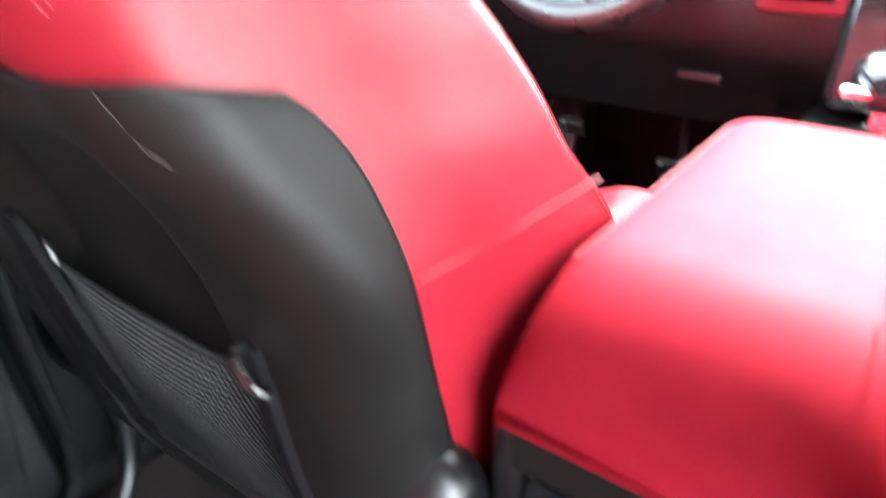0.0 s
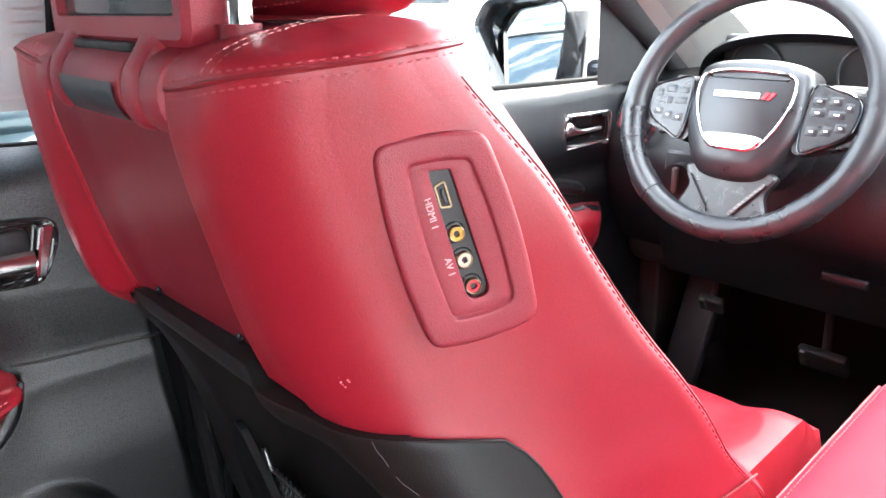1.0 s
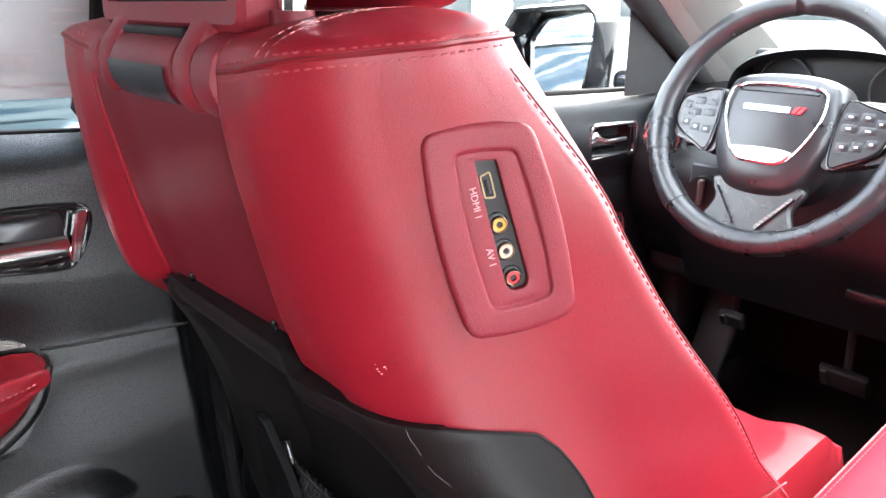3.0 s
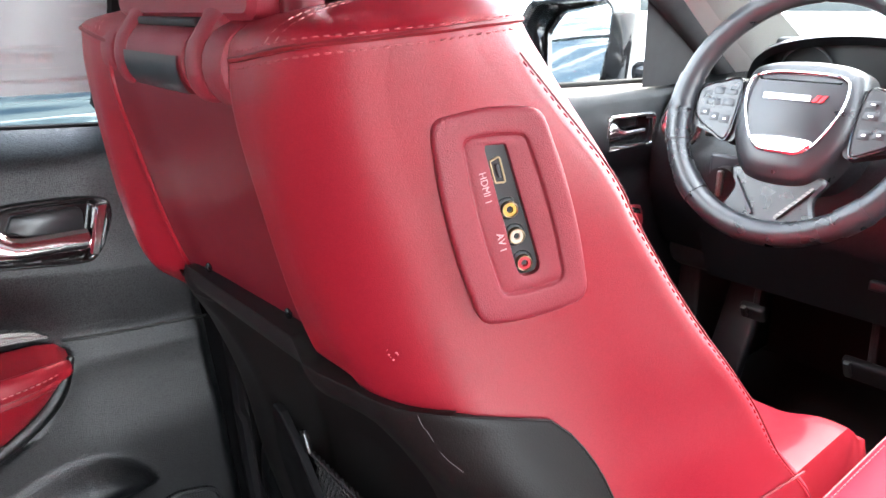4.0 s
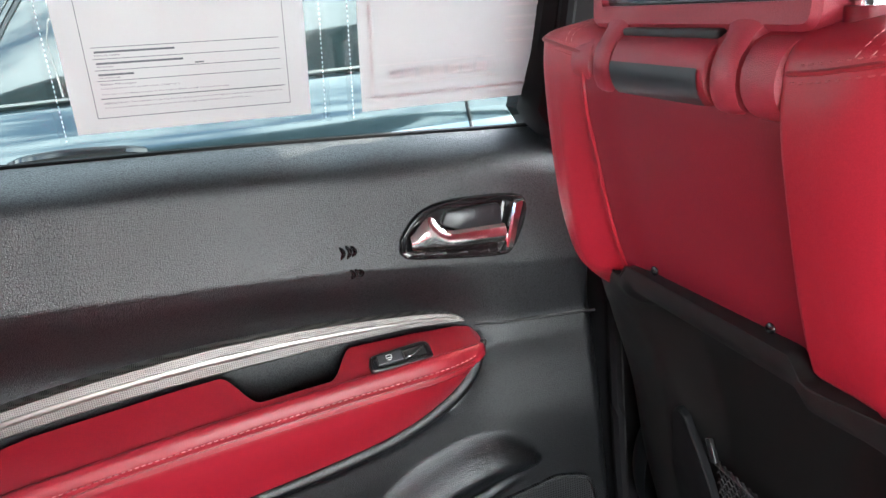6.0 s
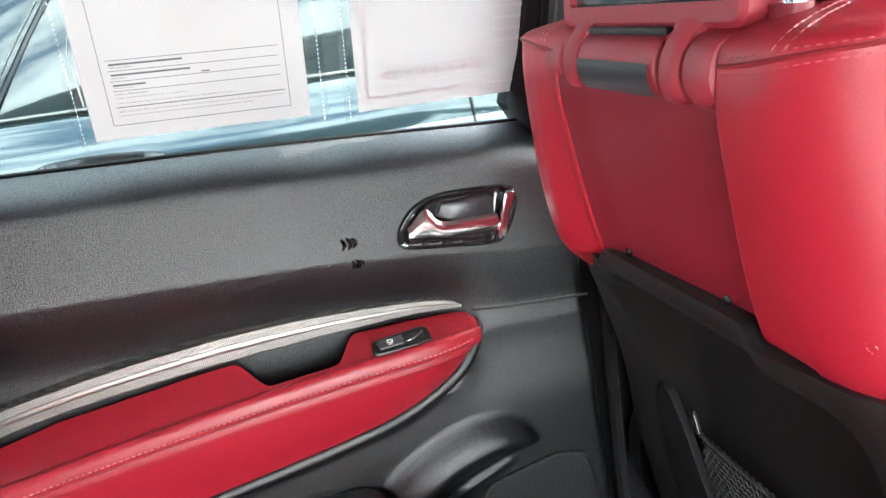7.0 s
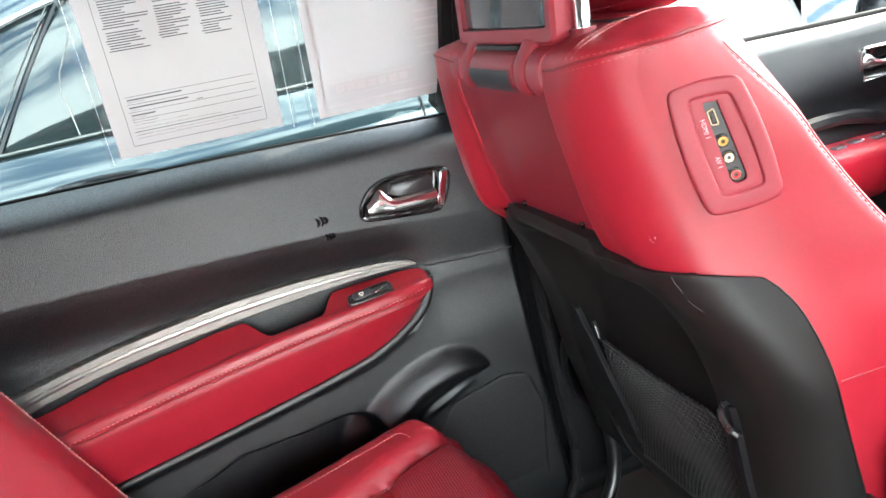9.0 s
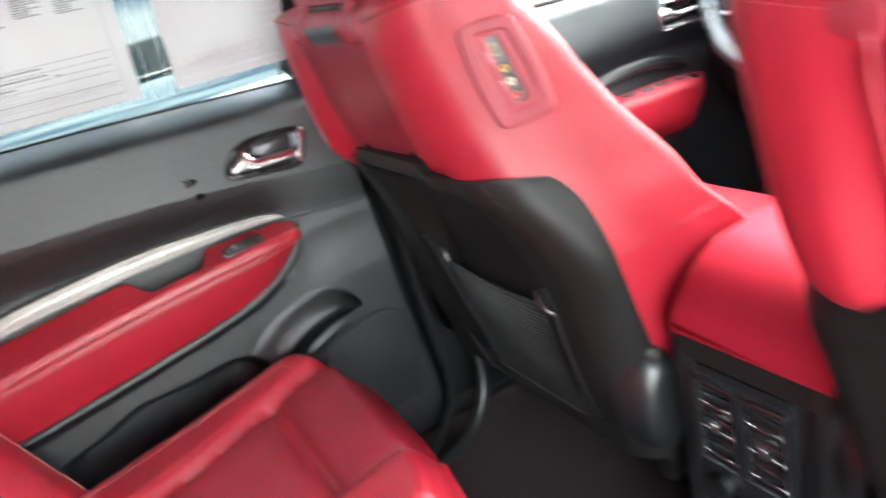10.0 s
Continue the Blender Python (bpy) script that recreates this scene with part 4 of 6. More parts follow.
arm = part("armrest", surface(rows, cap1=True), M_RED, rear_door, "red leather armrest with stitched edge", sharp=50)
for dz, dx in ((0.006, 0.0014),):
    pts = [(-0.700 + 0.036 * max(0.0, 1 - (max(0.0, y + 0.185) / 0.082) ** 2) ** 0.5 + 0.006 + dx, y, soft(ARM_STITCH, y) + dz) for y in np.linspace(-0.90, -0.115, 120)]
    part("stitching", stitches(pts, 0.0062, 0.0042, 0.0007), M_THREAD, arm, "pale stitched row")
for dz in (-0.0015, -0.0065):
    pts = [(-0.7005 + 0.036 * max(0.0, 1 - (max(0.0, y + 0.185) / 0.082) ** 2) ** 0.5 + 0.006, y, soft(ARM_STITCH, y) + dz) for y in np.linspace(-0.90, -0.125, 90)]
    part("seam", tube(pts, 0.0009, 5), M_PIPE, arm)
rim = [Vector((-0.6855 - 0.006 * step(-0.135, -0.104, y), y, z - 0.0065)) for y, z in ARM_EDGE]
part("armrest_rim", tube(rim, [0.0088] * 100 + [0.0088 - 0.0003 * k for k in range(20)], 10), M_BLACK, rear_door, "smooth black rim under the armrest", sharp=60)
part("panel_gap", tube([(door_x(y, 0.5770 - 0.085 * (y + 0.1)) + 0.0002, y, 0.5770 - 0.085 * (y + 0.1)) for y in np.linspace(-0.104, 0.046, 24)], 0.0019, 6), M_DARKHOLE, door_card, "dark gap between the door panels")
# window switch
TL = Matrix.Translation((-0.6795, -0.203, 0.5745)) @ Euler((radians(2), radians(-55), 0)).to_matrix().to_4x4()
sw = lambda u, v, h: tuple(TL @ Vector((h, u, v)))
frm = smooth_loop([(-0.034, -0.004), (-0.030, -0.0105), (0.0, -0.0115), (0.030, -0.0105), (0.034, -0.003), (0.033, 0.007), (0.026, 0.0115), (0.0, 0.0105), (-0.028, 0.0085), (-0.033, 0.004)], 48)
switch = part("window_switch", plate([(frm, -0.012), (frm, 0.0035), (inset(frm, 0.0015), 0.005), (inset(frm, 0.004), 0.005), (inset(frm, 0.0045), 0.003)], sw), M_BLACK_SOFT, rear_door, "black window switch")
rk = rounded_poly([(-0.026, -0.0055), (0.002, -0.0055), (0.002, 0.0055), (-0.026, 0.0055)], 0.0015)
part("rocker", plate([(rk, 0.0), (rk, 0.0065), (inset(rk, 0.0008), 0.0072)], sw), M_GREY, switch, "grey rocker")
rk = rounded_poly([(0.004, -0.0055), (0.027, -0.0055), (0.027, 0.0055), (0.004, 0.0055)], 0.0015)
part("rocker_well", plate([(rk, 0.0), (rk, 0.0045), (inset(rk, 0.001), 0.0040)], sw), M_DARKHOLE, switch)
part("rocker_edge", tube([sw(0.006, -0.004, 0.0062), sw(0.015, -0.003, 0.0068), sw(0.022, 0.001, 0.0064), sw(0.024, 0.004, 0.005)], 0.0009, 5), M_CHROME, switch)
for u, v, a, b in ((-0.013, 0.0, 0.0055, 0.0009), (-0.013, 0.0032, 0.0055, 0.0008), (-0.0158, 0.0016, 0.0008, 0.004), (-0.0102, 0.0016, 0.0008, 0.004), (-0.013, -0.0022, 0.0045, 0.0008)):
    part("pictogram", block((0.0003, a, b), sw(u, v, 0.0074), 0, turn=TL.to_3x3()), M_WHITE, switch, "white window symbol")

# satin trim strip
TRIM_T = [(-0.95, 0.530), (-0.708, 0.575), (-0.562, 0.600), (-0.430, 0.613), (-0.346, 0.616), (-0.258, 0.612), (-0.165, 0.603), (-0.130, 0.595), (-0.117, 0.586)]
TRIM_B = [(-0.95, 0.498), (-0.691, 0.546), (-0.571, 0.569), (-0.436, 0.581), (-0.322, 0.586), (-0.261, 0.588), (-0.176, 0.588), (-0.130, 0.585), (-0.117, 0.584)]
rows = []
for y in list(np.linspace(-0.92, -0.14, 90)) + list(np.linspace(-0.138, -0.1165, 14)):
    a, b = soft(TRIM_T, y), soft(TRIM_B, y)
    rows.append([(-0.732, y, a + 0.001), (-0.7185, y, a), (-0.7152, y, a - (a - b) * 0.08), (-0.7144, y, a - (a - b) * 0.38), (-0.7140, y, a - (a - b) * 0.60), (-0.7138, y, b + (a - b) * 0.08), (-0.7160, y, b + (a - b) * 0.01), (-0.732, y, b)])
trim = part("trim_strip", surface(rows), M_SATIN, rear_door, "satin silver trim strip with a ridge", sharp=30)
rows = []
for y in np.linspace(-0.92, -0.125, 100):
    a, b = soft(TRIM_T, y), soft(TRIM_B, y)
    h = a - b
    rows.append([(-0.7150, y, a - h * 0.37), (-0.7132, y, a - h * 0.385), (-0.7126, y, a - h * 0.43), (-0.7123, y, a - h * 0.49), (-0.7124, y, a - h * 0.55), (-0.7130, y, a - h * 0.595), (-0.7150, y, a - h * 0.61)])
part("trim_ridge", surface(rows), M_RIDGE, trim, "smooth bright ridge")

# inner door handle
M_PAD = node_mat("grey_cup_plastic", (0.018, 0.019, 0.021), 0.35, vary=0.06)
hp = lambda u, v, h: (-0.7072 + h - 0.12 * (v - 0.69), u, v)
hi = smooth_loop([(-0.176, 0.684), (-0.172, 0.699), (-0.156, 0.7125), (-0.130, 0.720), (-0.082, 0.7195), (-0.058, 0.7165), (-0.0525, 0.708), (-0.056, 0.690), (-0.068, 0.6695), (-0.080, 0.6655), (-0.126, 0.671), (-0.165, 0.6765), (-0.174, 0.680)], 72)
handle = part("door_handle", plate([(ho, -0.012), (ho, 0.001), (inset(ho, 0.0015), 0.0042), (inset(ho, 0.0035), 0.0045), (inset(hi, -0.002), 0.0025), (hi, 0.0), (hi, -0.020)], hp), M_GLOSS, rear_door, "black and chrome inner door handle")
part("chrome_rim", tube([Vector(hp(p.x, p.y, 0.0042)) for p in inset(ho, 0.0022)], 0.0010, 6, closed=True), M_GLOSS, handle, "thin shiny rim")
bar = rounded_poly([(-0.0665, 0.666), (-0.0515, 0.7165), (-0.0385, 0.7175), (-0.0575, 0.6640)], 0.004)
part("chrome_end", plate([(bar, -0.004), (bar, 0.004), (inset(bar, 0.002), 0.0062)], hp), M_CHROME, handle, "chrome end piece")
lev = []
for k in range(17):
    u = k / 16
    y = -0.171 + 0.109 * u
    zt = 0.6945 - 0.003 * u + 0.017 * math.exp(-((u - 0.22) / 0.11) ** 2) + 0.006 * math.exp(-((u - 0.1) / 0.12) ** 2)
    zb = 0.6705 - 0.004 * u + 0.006 * (1 - step(0, 0.1, u))
    lev.append([hp(y, zb + (zt - zb) * v, -0.010 + 0.012 * math.sin(math.pi * (0.1 + 0.8 * v)) ** 0.7) for v in np.linspace(0, 1, 9)])
part("lever", surface(lev), M_CHROME, handle, "polished chrome lever")
pad = rounded_poly([(-0.134, 0.700), (-0.126, 0.7145), (-0.062, 0.7135), (-0.064, 0.6875), (-0.116, 0.692)], [0.004, 0.004, 0.008, 0.004, 0.006])
part("cup_pad", plate([(pad, -0.02), (pad, -0.0085), (inset(pad, 0.002), -0.0070)], hp), M_PAD, handle, "grey cup face")
# scuffed dents below the handle
for y, z, s in ((-0.247, 0.693, 1.0), (-0.239, 0.669, 0.75)):
    bm = bmesh.new()
    for dy, r in ((0, 0.007), (0.0065, 0.0075), (0.012, 0.006)):
        tube(curve_points([(door_x(y, z) + 0.0004, y + dy * s - 0.001, z - r * s), (door_x(y, z) + 0.0012, y + dy * s + 0.003 * s, z), (door_x(y, z) + 0.0004, y + dy * s - 0.001, z + r * s)], 8), [0.0002, 0.0016, 0.0022, 0.0026, 0.0026, 0.0022, 0.0016, 0.0002], 6, bm)
    part("gouge", bm, M_GLOSS, door_card, "raised scuff in the door card")
# speaker grille
sp = rounded_poly([(-0.145, 0.300), (-0.115, 0.345), (-0.02, 0.362), (0.026, 0.350), (0.044, 0.280), (0.030, 0.130), (-0.06, 0.105), (-0.16, 0.13)], [0.03, 0.03, 0.03, 0.03, 0.03, 0.04, 0.03, 0.03])
M_GRILLE = node_mat("perforated_grille", (0.010, 0.0105, 0.0115), 0.45, vary=0.1, bump=1.0, bump_scale=300, kind="dots", pit=0.85, flat=(0, 1, 1))
part("speaker_grille", plate([(sp, -0.004), (sp, 0.003), (inset(sp, 0.003), 0.0036), (inset(sp, 0.005), 0.0016), (inset(sp, 0.014), 0.0024)], lambda u, v, h: (-0.6905 + h, u, v)), M_GRILLE, rear_door, "black perforated speaker grille")

part("window_frame", tube([(-0.705, y, 1.170) for y in np.linspace(-0.95, 0.05, 12)], 0.05, 12), M_PILLAR, rear_door, "dark upper window frame")
# window with two paper forms in sleeves
glass_x = lambda z: -0.755 + 0.19 * (z - 0.82)
rows = [[(glass_x(z), y, z) for y in np.linspace(-0.92, 0.03, 8)] for z in np.linspace(0.80, 1.16, 6)]
pane = part("window_pane", surface(rows), M_PANE, rear_door, "clear side window")
pane.visible_shadow = False


def on_glass(y0, z0, rot, off):
    c, s = math.cos(rot), math.sin(rot)

    def f(u, v, h=0.0):
        y, z = y0 + c * u - s * v, z0 + s * u + c * v
        return (glass_x(z) + off + h, y, z)
    return f


def form(y0, z0, rot, w, h, label):
    ob = thing("paper_form", label, "paper form", on_glass(y0, z0, rot, 0.004)(w / 2, h / 2))
    f = on_glass(y0, z0, rot, 0.004)
    wob = lambda u, v: 0.0005 * math.sin(u * 38 + v * 17) + 0.0004 * math.sin(v * 51 - u * 9)
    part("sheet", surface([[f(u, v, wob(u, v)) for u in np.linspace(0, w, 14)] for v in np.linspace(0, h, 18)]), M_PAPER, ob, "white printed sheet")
    g = on_glass(y0, z0, rot, 0.0075)
    rnd = random.Random(int(abs(y0) * 1000))
    sl = part("sleeve", surface([[g(u, v, wob(u, v) * 3.0 + 0.0012 * math.sin(v * 70 + 4 * math.sin(u * 31)) * math.sin(u * 55 + v * 20) + 0.0016 * math.sin(u * 120 + 3 * math.sin(v * 40)) * step(0.03, -0.01, min(abs(u + 0.012), abs(u - w - 0.014)))) for u in np.linspace(-0.016, w + 0.020, 40)] for v in np.linspace(-0.008, h + 0.01, 40)]), M_SLEEVE, ob, "wrinkled clear plastic sleeve")
    sl.visible_shadow = False
    for u in (-0.010, w + 0.014):
        part("sleeve_weld", stitches([g(u, v, 0.001) for v in np.linspace(-0.006, h + 0.008, 60)], 0.0046, 0.0024, 0.00045), M_SLEEVE_EDGE, sl, "dotted weld line")
    return ob, on_glass(y0, z0, rot, 0.0056)


M_SLEEVE_EDGE = node_mat("milky_plastic", (0.8, 0.83, 0.84), 0.3, vary=0.05)
ob, f = form(-0.4665, 0.8385, -0.035, 0.216, 0.279, "white printed form in a clear sleeve on the window")


def bars(f, ob, rows_, mat, name="print_line", label=""):
    for u0, u1, v, t in rows_:
        n = max(2, int((u1 - u0) / 0.02) + 1)
        bm = surface([[f(u, v - t / 2), f(u, v + t / 2)] for u in np.linspace(u0, u1, n)])
        part(name, bm, mat, ob, label)


X0, X1, Y0, Y1 = 0.020, 0.196, 0.014, 0.262
bars(f, ob, [(X0, X1, Y0, 0.0007), (X0, X1, Y1, 0.0007)], M_INK, "frame_line")
for u in (X0, X1):
    part("frame_line", surface([[f(u - 0.0003, v), f(u + 0.0003, v)] for v in np.linspace(Y0, Y1, 14)]), M_INK, ob)
bars(f, ob, [(X0 + 0.006, X1 - 0.006, v, 0.0006) for v in (0.0770, 0.0670, 0.0570, 0.0475)], M_INK, "rule_line")
bars(f, ob, [(X0 + 0.006, X1 - 0.004, 0.0315, 0.0009)], M_INK, "rule_line")
# names, street and number as plain bars
bars(f, ob, [(X0 + 0.008, X0 + 0.076, 0.0730, 0.0018), (X0 + 0.008, X0 + 0.082, 0.0630, 0.0018), (X0 + 0.008, X0 + 0.038, 0.0530, 0.0018), (X0 + 0.092, X0 + 0.100, 0.0590, 0.0012)], M_INK)


def print_text(f, ob, text, u0, v, wide, tall, mat):
    """One line of print, its left end at u0 and its middle at height v."""
    o, ex, ey = Vector(f(u0, v, 0.0004)), Vector(f(u0 + 0.01, v)) - Vector(f(u0, v)), Vector(f(u0, v + 0.01)) - Vector(f(u0, v))
    ex, ey = ex.normalized(), ey.normalized()
    ob_ = letters(text, 1.0, mat, ob, Matrix(), "lettering", "small printed words")
    xs, ys_ = [p.co.x for p in ob_.data.vertices], [p.co.y for p in ob_.data.vertices]
    sx, sy = wide / (max(xs) - min(xs)), tall / (max(ys_) - min(ys_))
    x0, ym = min(xs), (min(ys_) + max(ys_)) / 2
    for p in ob_.data.vertices:
        p.co = o + ex * (p.co.x - x0) * sx + ey * (p.co.y - ym) * sy


for text, u, v, wide, tall in (("DEALER NAME", 0.008, 0.0700, 0.021, 0.0013), ("ADDRESS", 0.008, 0.0600, 0.014, 0.0013), ("TELEPHONE", 0.008, 0.0502, 0.018, 0.0013),
                               ("Sales Manager", 0.008, 0.0443, 0.031, 0.0022), ("FOR COMPLAINTS AFTER SALE, CONTACT", 0.008, 0.0405, 0.068, 0.0014),
                               ("I hereby acknowledge receipt of the Buyers Guide at the closing of this sale.", 0.008, 0.0355, 0.112, 0.0017),
                               ("IMPORTANT:", 0.008, 0.0272, 0.021, 0.0017),
                               ("The information on this form is part of any contract to buy this vehicle. Removing this label before", 0.031, 0.0272, 0.139, 0.0019),
                               ("consumer purchase (except for purpose of test-driving) violates federal law (16 C.F.R. 455).", 0.008, 0.0232, 0.132, 0.0019)):
    print_text(f, ob, text, X0 + u, v, wide, tall, M_INK)
rnd = random.Random(9)
for c, (a, b) in enumerate(((0.026, 0.084), (0.088, 0.134), (0.140, 0.186))):
    v = Y1 - 0.012
    while v > (0.132, 0.139, 0.137)[c]:
        bars(f, ob, [(a + (0 if rnd.random() < 0.3 else 0.002), a + (b - a) * rnd.uniform(0.45, 0.98), v, 0.0013)], M_INK)
        v -= 0.0031 if rnd.random() < 0.86 else 0.0055

ob, f = form(-0.198, 0.826, -0.020, 0.216, 0.279, "pale notice in a clear sleeve seen from its back")
bars(f, ob, [(0.012, 0.204, 0.014, 0.0035), (0.012, 0.204, 0.265, 0.0035), (0.020, 0.150, 0.026, 0.0014), (0.020, 0.150, 0.046, 0.0014)], M_INK_PALE, "faint_print")
bars(f, ob, [(0.030 + 0.016 * k, 0.042 + 0.016 * k, 0.036, 0.010) for k in range(7)], M_INK_PALE, "faint_print", "faint see-through bar")
for u in (0.012, 0.204):
    part("faint_print", surface([[f(u - 0.0018, v), f(u + 0.0018, v)] for v in np.linspace(0.014, 0.265, 12)]), M_INK_PALE, ob)
bars(f, ob, [(0.158, 0.196, 0.06 + 0.012 * k, 0.003) for k in range(14)], M_INK_PALE, "faint_print")

# ---- car body round the cabin ----
floor_ob = part("floor", surface([[(x, y, 0.06 + 0.004 * math.sin(x * 23 + y * 7) + (0.12 * step(0.13, 0.07, abs(x + 0.0)) if y < 1.0 else 0)) for x in np.linspace(-0.80, 0.80, 65)] for y in np.linspace(-1.66, 1.47, 66)]), M_CARPET)
tagged(floor_ob, "dark brown-black carpeted cabin floor", "floor", kind="structure")


def slab(name, size, at, mat, label, cat, bevel=0.02, turn=None, kind="structure"):
    return tagged(part(name, block(size, at, bevel, 3, turn), mat), label, cat, kind=kind)


roof_rows = [[(x, y, 1.245 - 0.06 * (abs(x) / 0.62) ** 3 - 0.04 * step(0.20, 0.46, y)) for x in np.linspace(-0.64, 0.64, 25)] for y in np.linspace(-1.66, 0.46, 25)]
bm = surface(roof_rows)
grid(bm, [[(x, y, z + 0.05) for x, y, z in r] for r in roof_rows])
tagged(part("ceiling", bm, M_HEADLINER), "black cloth headliner under the roof", "ceiling", kind="structure")
# sills and lower sides
for s in (-1, 1):
    tagged(part("sill", tube(curve_points([(s * 0.72, -1.2, 0.07), (s * 0.72, -0.2, 0.07), (s * 0.72, 0.10, 0.07), (s * 0.72, 1.3, 0.07)], 20), 0.024, 10), M_RUBBER), "black plastic door sill trim", "sill", kind="structure")
slab("side_panel", (0.04, 0.24, 0.68), (-0.81, 0.06, 0.38), M_RUBBER, "dark body side behind the pillar trim", "side trim")
# middle pillar behind the front door on the driver's side
rows = []
for z in np.linspace(0.07, 1.22, 40):
    y0 = soft([(0.07, 0.088), (0.57, 0.053), (0.745, 0.046), (0.79, -0.018), (0.86, -0.010), (1.0, 0.006), (1.2, 0.03)], z)
    x0 = soft([(0.07, -0.715), (0.60, -0.715), (0.80, -0.725), (1.22, -0.640)], z)
    rows.append([(x0 - 0.06, y0, z), (x0 - 0.012, y0 + 0.002, z), (x0, y0 + 0.012, z), (x0 + 0.004, y0 + 0.05, z), (x0, y0 + 0.095, z), (x0 - 0.014, y0 + 0.105, z), (x0 - 0.06, y0 + 0.108, z)])
tagged(part("pillar", surface(rows, closed=True), M_RUBBER), "black middle pillar trim beside the rear door", "pillar", kind="structure")
tagged(part("pillar", surface([[(-x, y, z) for x, y, z in r] for r in rows], closed=True), M_BLACK_SOFT), "black middle pillar trim on the passenger side", "pillar", kind="structure")
seal = [(soft([(0.07, -0.700), (0.60, -0.700), (0.80, -0.716), (1.2, -0.640)], z), soft([(0.07, 0.100), (0.30, 0.078), (0.57, 0.066), (0.76, 0.058), (0.80, 0.012), (1.2, 0.05)], z), z) for z in np.linspace(0.16, 1.18, 60)]
tagged(part("door_seal", tube(curve_points([(-0.60, -0.05, 0.075), (-0.64, 0.02, 0.085), (-0.672, 0.07, 0.12)], 10) + [Vector(p) for p in seal], 0.009, 8), M_RUBBER), "black rubber door seal", "seal", kind="structure")
# added tube by the pillar's foot, standing in for a curved highlight on the sill
tagged(part("sill_highlight", tube(curve_points([(-0.655, 0.115, 0.36), (-0.640, 0.13, 0.24), (-0.625, 0.12, 0.14), (-0.60, 0.06, 0.085), (-0.57, -0.05, 0.075)], 24), [0.012] * 20 + [0.011, 0.009, 0.006, 0.003], 10), M_BLACK_SOFT), "added black tube for the curved highlight on the sill", "trim", kind="structure")
# passenger side: plain doors with windows above
for name, y0, y1 in (("passenger_front_door", 0.16, 1.28),):
    d = thing(name, "black inner door panel with red insert", "car door", (0.74, (y0 + y1) / 2, 0.1))
    part("door_card", block((0.06, y1 - y0, 0.72), (0.745, (y0 + y1) / 2, 0.445), 0.02), M_BLACK, d, "black door card")
    part("armrest", block((0.06, (y1 - y0) * 0.8, 0.10), (0.70, (y0 + y1) / 2, 0.53), 0.03), M_RED, d, "red armrest")
# roof rails above the windows
for s in (-1, 1):
    tagged(part("roof_rail", tube(curve_points([(s * 0.60, -1.6, 1.17), (s * 0.64, -0.8, 1.20), (s * 0.66, 0.0, 1.205), (s * 0.675, 0.36, 1.20), (s * 0.700, 0.70, 1.035), (s * 0.715, 0.885, 0.934), (s * 0.725, 1.01, 0.862), (s * 0.735, 1.22, 0.74)], 50), [0.045] * 22 + [0.032] * 8 + [0.026] * 20, 12), M_PILLAR), "dark roof rail and windscreen pillar trim", "pillar", kind="structure")
for s in (-1, 1):
    rows = []
    for z in np.linspace(1.20, 0.735, 16):
        yo, yi = 0.885 + (0.934 - z) * 1.69, 0.988 + (0.934 - z) * 2.05
        rows.append([(s * 0.715, yo - 0.004, z), (s * 0.700, yo, z + 0.004), (s * 0.655, (yo + yi) / 2 - 0.012, z + 0.004), (s * 0.606, yi - 0.006, z), (s * 0.596, yi + 0.012, z - 0.004)])
    tagged(part("windscreen_pillar", surface(rows), M_PILLAR_PALE), "pale grey windscreen pillar trim", "pillar", kind="structure")
tagged(part("rear_pillar", block((0.06, 0.22, 0.5), (-0.68, -1.02, 0.98), 0.03), M_PILLAR), "dark rear pillar trim", "pillar", kind="structure")
tagged(part("rear_pillar", block((0.06, 0.22, 0.5), (0.68, -1.02, 0.98), 0.03), M_PILLAR), "dark rear pillar trim", "pillar", kind="structure")
slab("rear_wall", (1.5, 0.06, 0.76), (0, -1.65, 0.42), M_BLACK, "black tailgate trim behind the seats", "tailgate")
slab("rear_wall", (1.5, 0.06, 0.08), (0, -1.65, 1.17), M_BLACK, "black header trim over the tailgate window", "tailgate")


def pane(name, rows_, mat, label):
    ob_ = tagged(part(name, surface(rows_), mat), label, "window", kind="structure")
    ob_.visible_shadow = False
    return ob_


pane("window_rear", [[(x, -1.65, z) for x in (-0.74, 0.74)] for z in (0.80, 1.13)], M_DARK_PANE, "dark privacy glass of the tailgate")
# right panel reaches further forward, out of view, to keep doorway light off seat backs
for s, y1 in ((-1, -0.975), (1, -0.62)):
    slab("quarter_panel", (0.06, y1 + 1.675, 0.76), (s * 0.74, (y1 - 1.675) / 2, 0.42), M_BLACK, "black rear quarter trim", "side trim")
    slab("quarter_panel", (0.06, 0.54, 0.07), (s * 0.72, -1.405, 1.17), M_BLACK, "black trim over the quarter window", "side trim")
    pane("window_quarter", [[(s * 0.74, y, z) for y in (-1.63, -1.12)] for z in (0.80, 1.14)], M_DARK_PANE, "dark privacy glass of the quarter window")
# unseen slab added above it, narrowing the doorway to dim rear-facing surfaces
slab("quarter_panel", (0.06, 0.34, 0.44), (0.73, -0.79, 1.0), M_BLACK, "unseen black slab cutting light from the open doorway", "side trim")
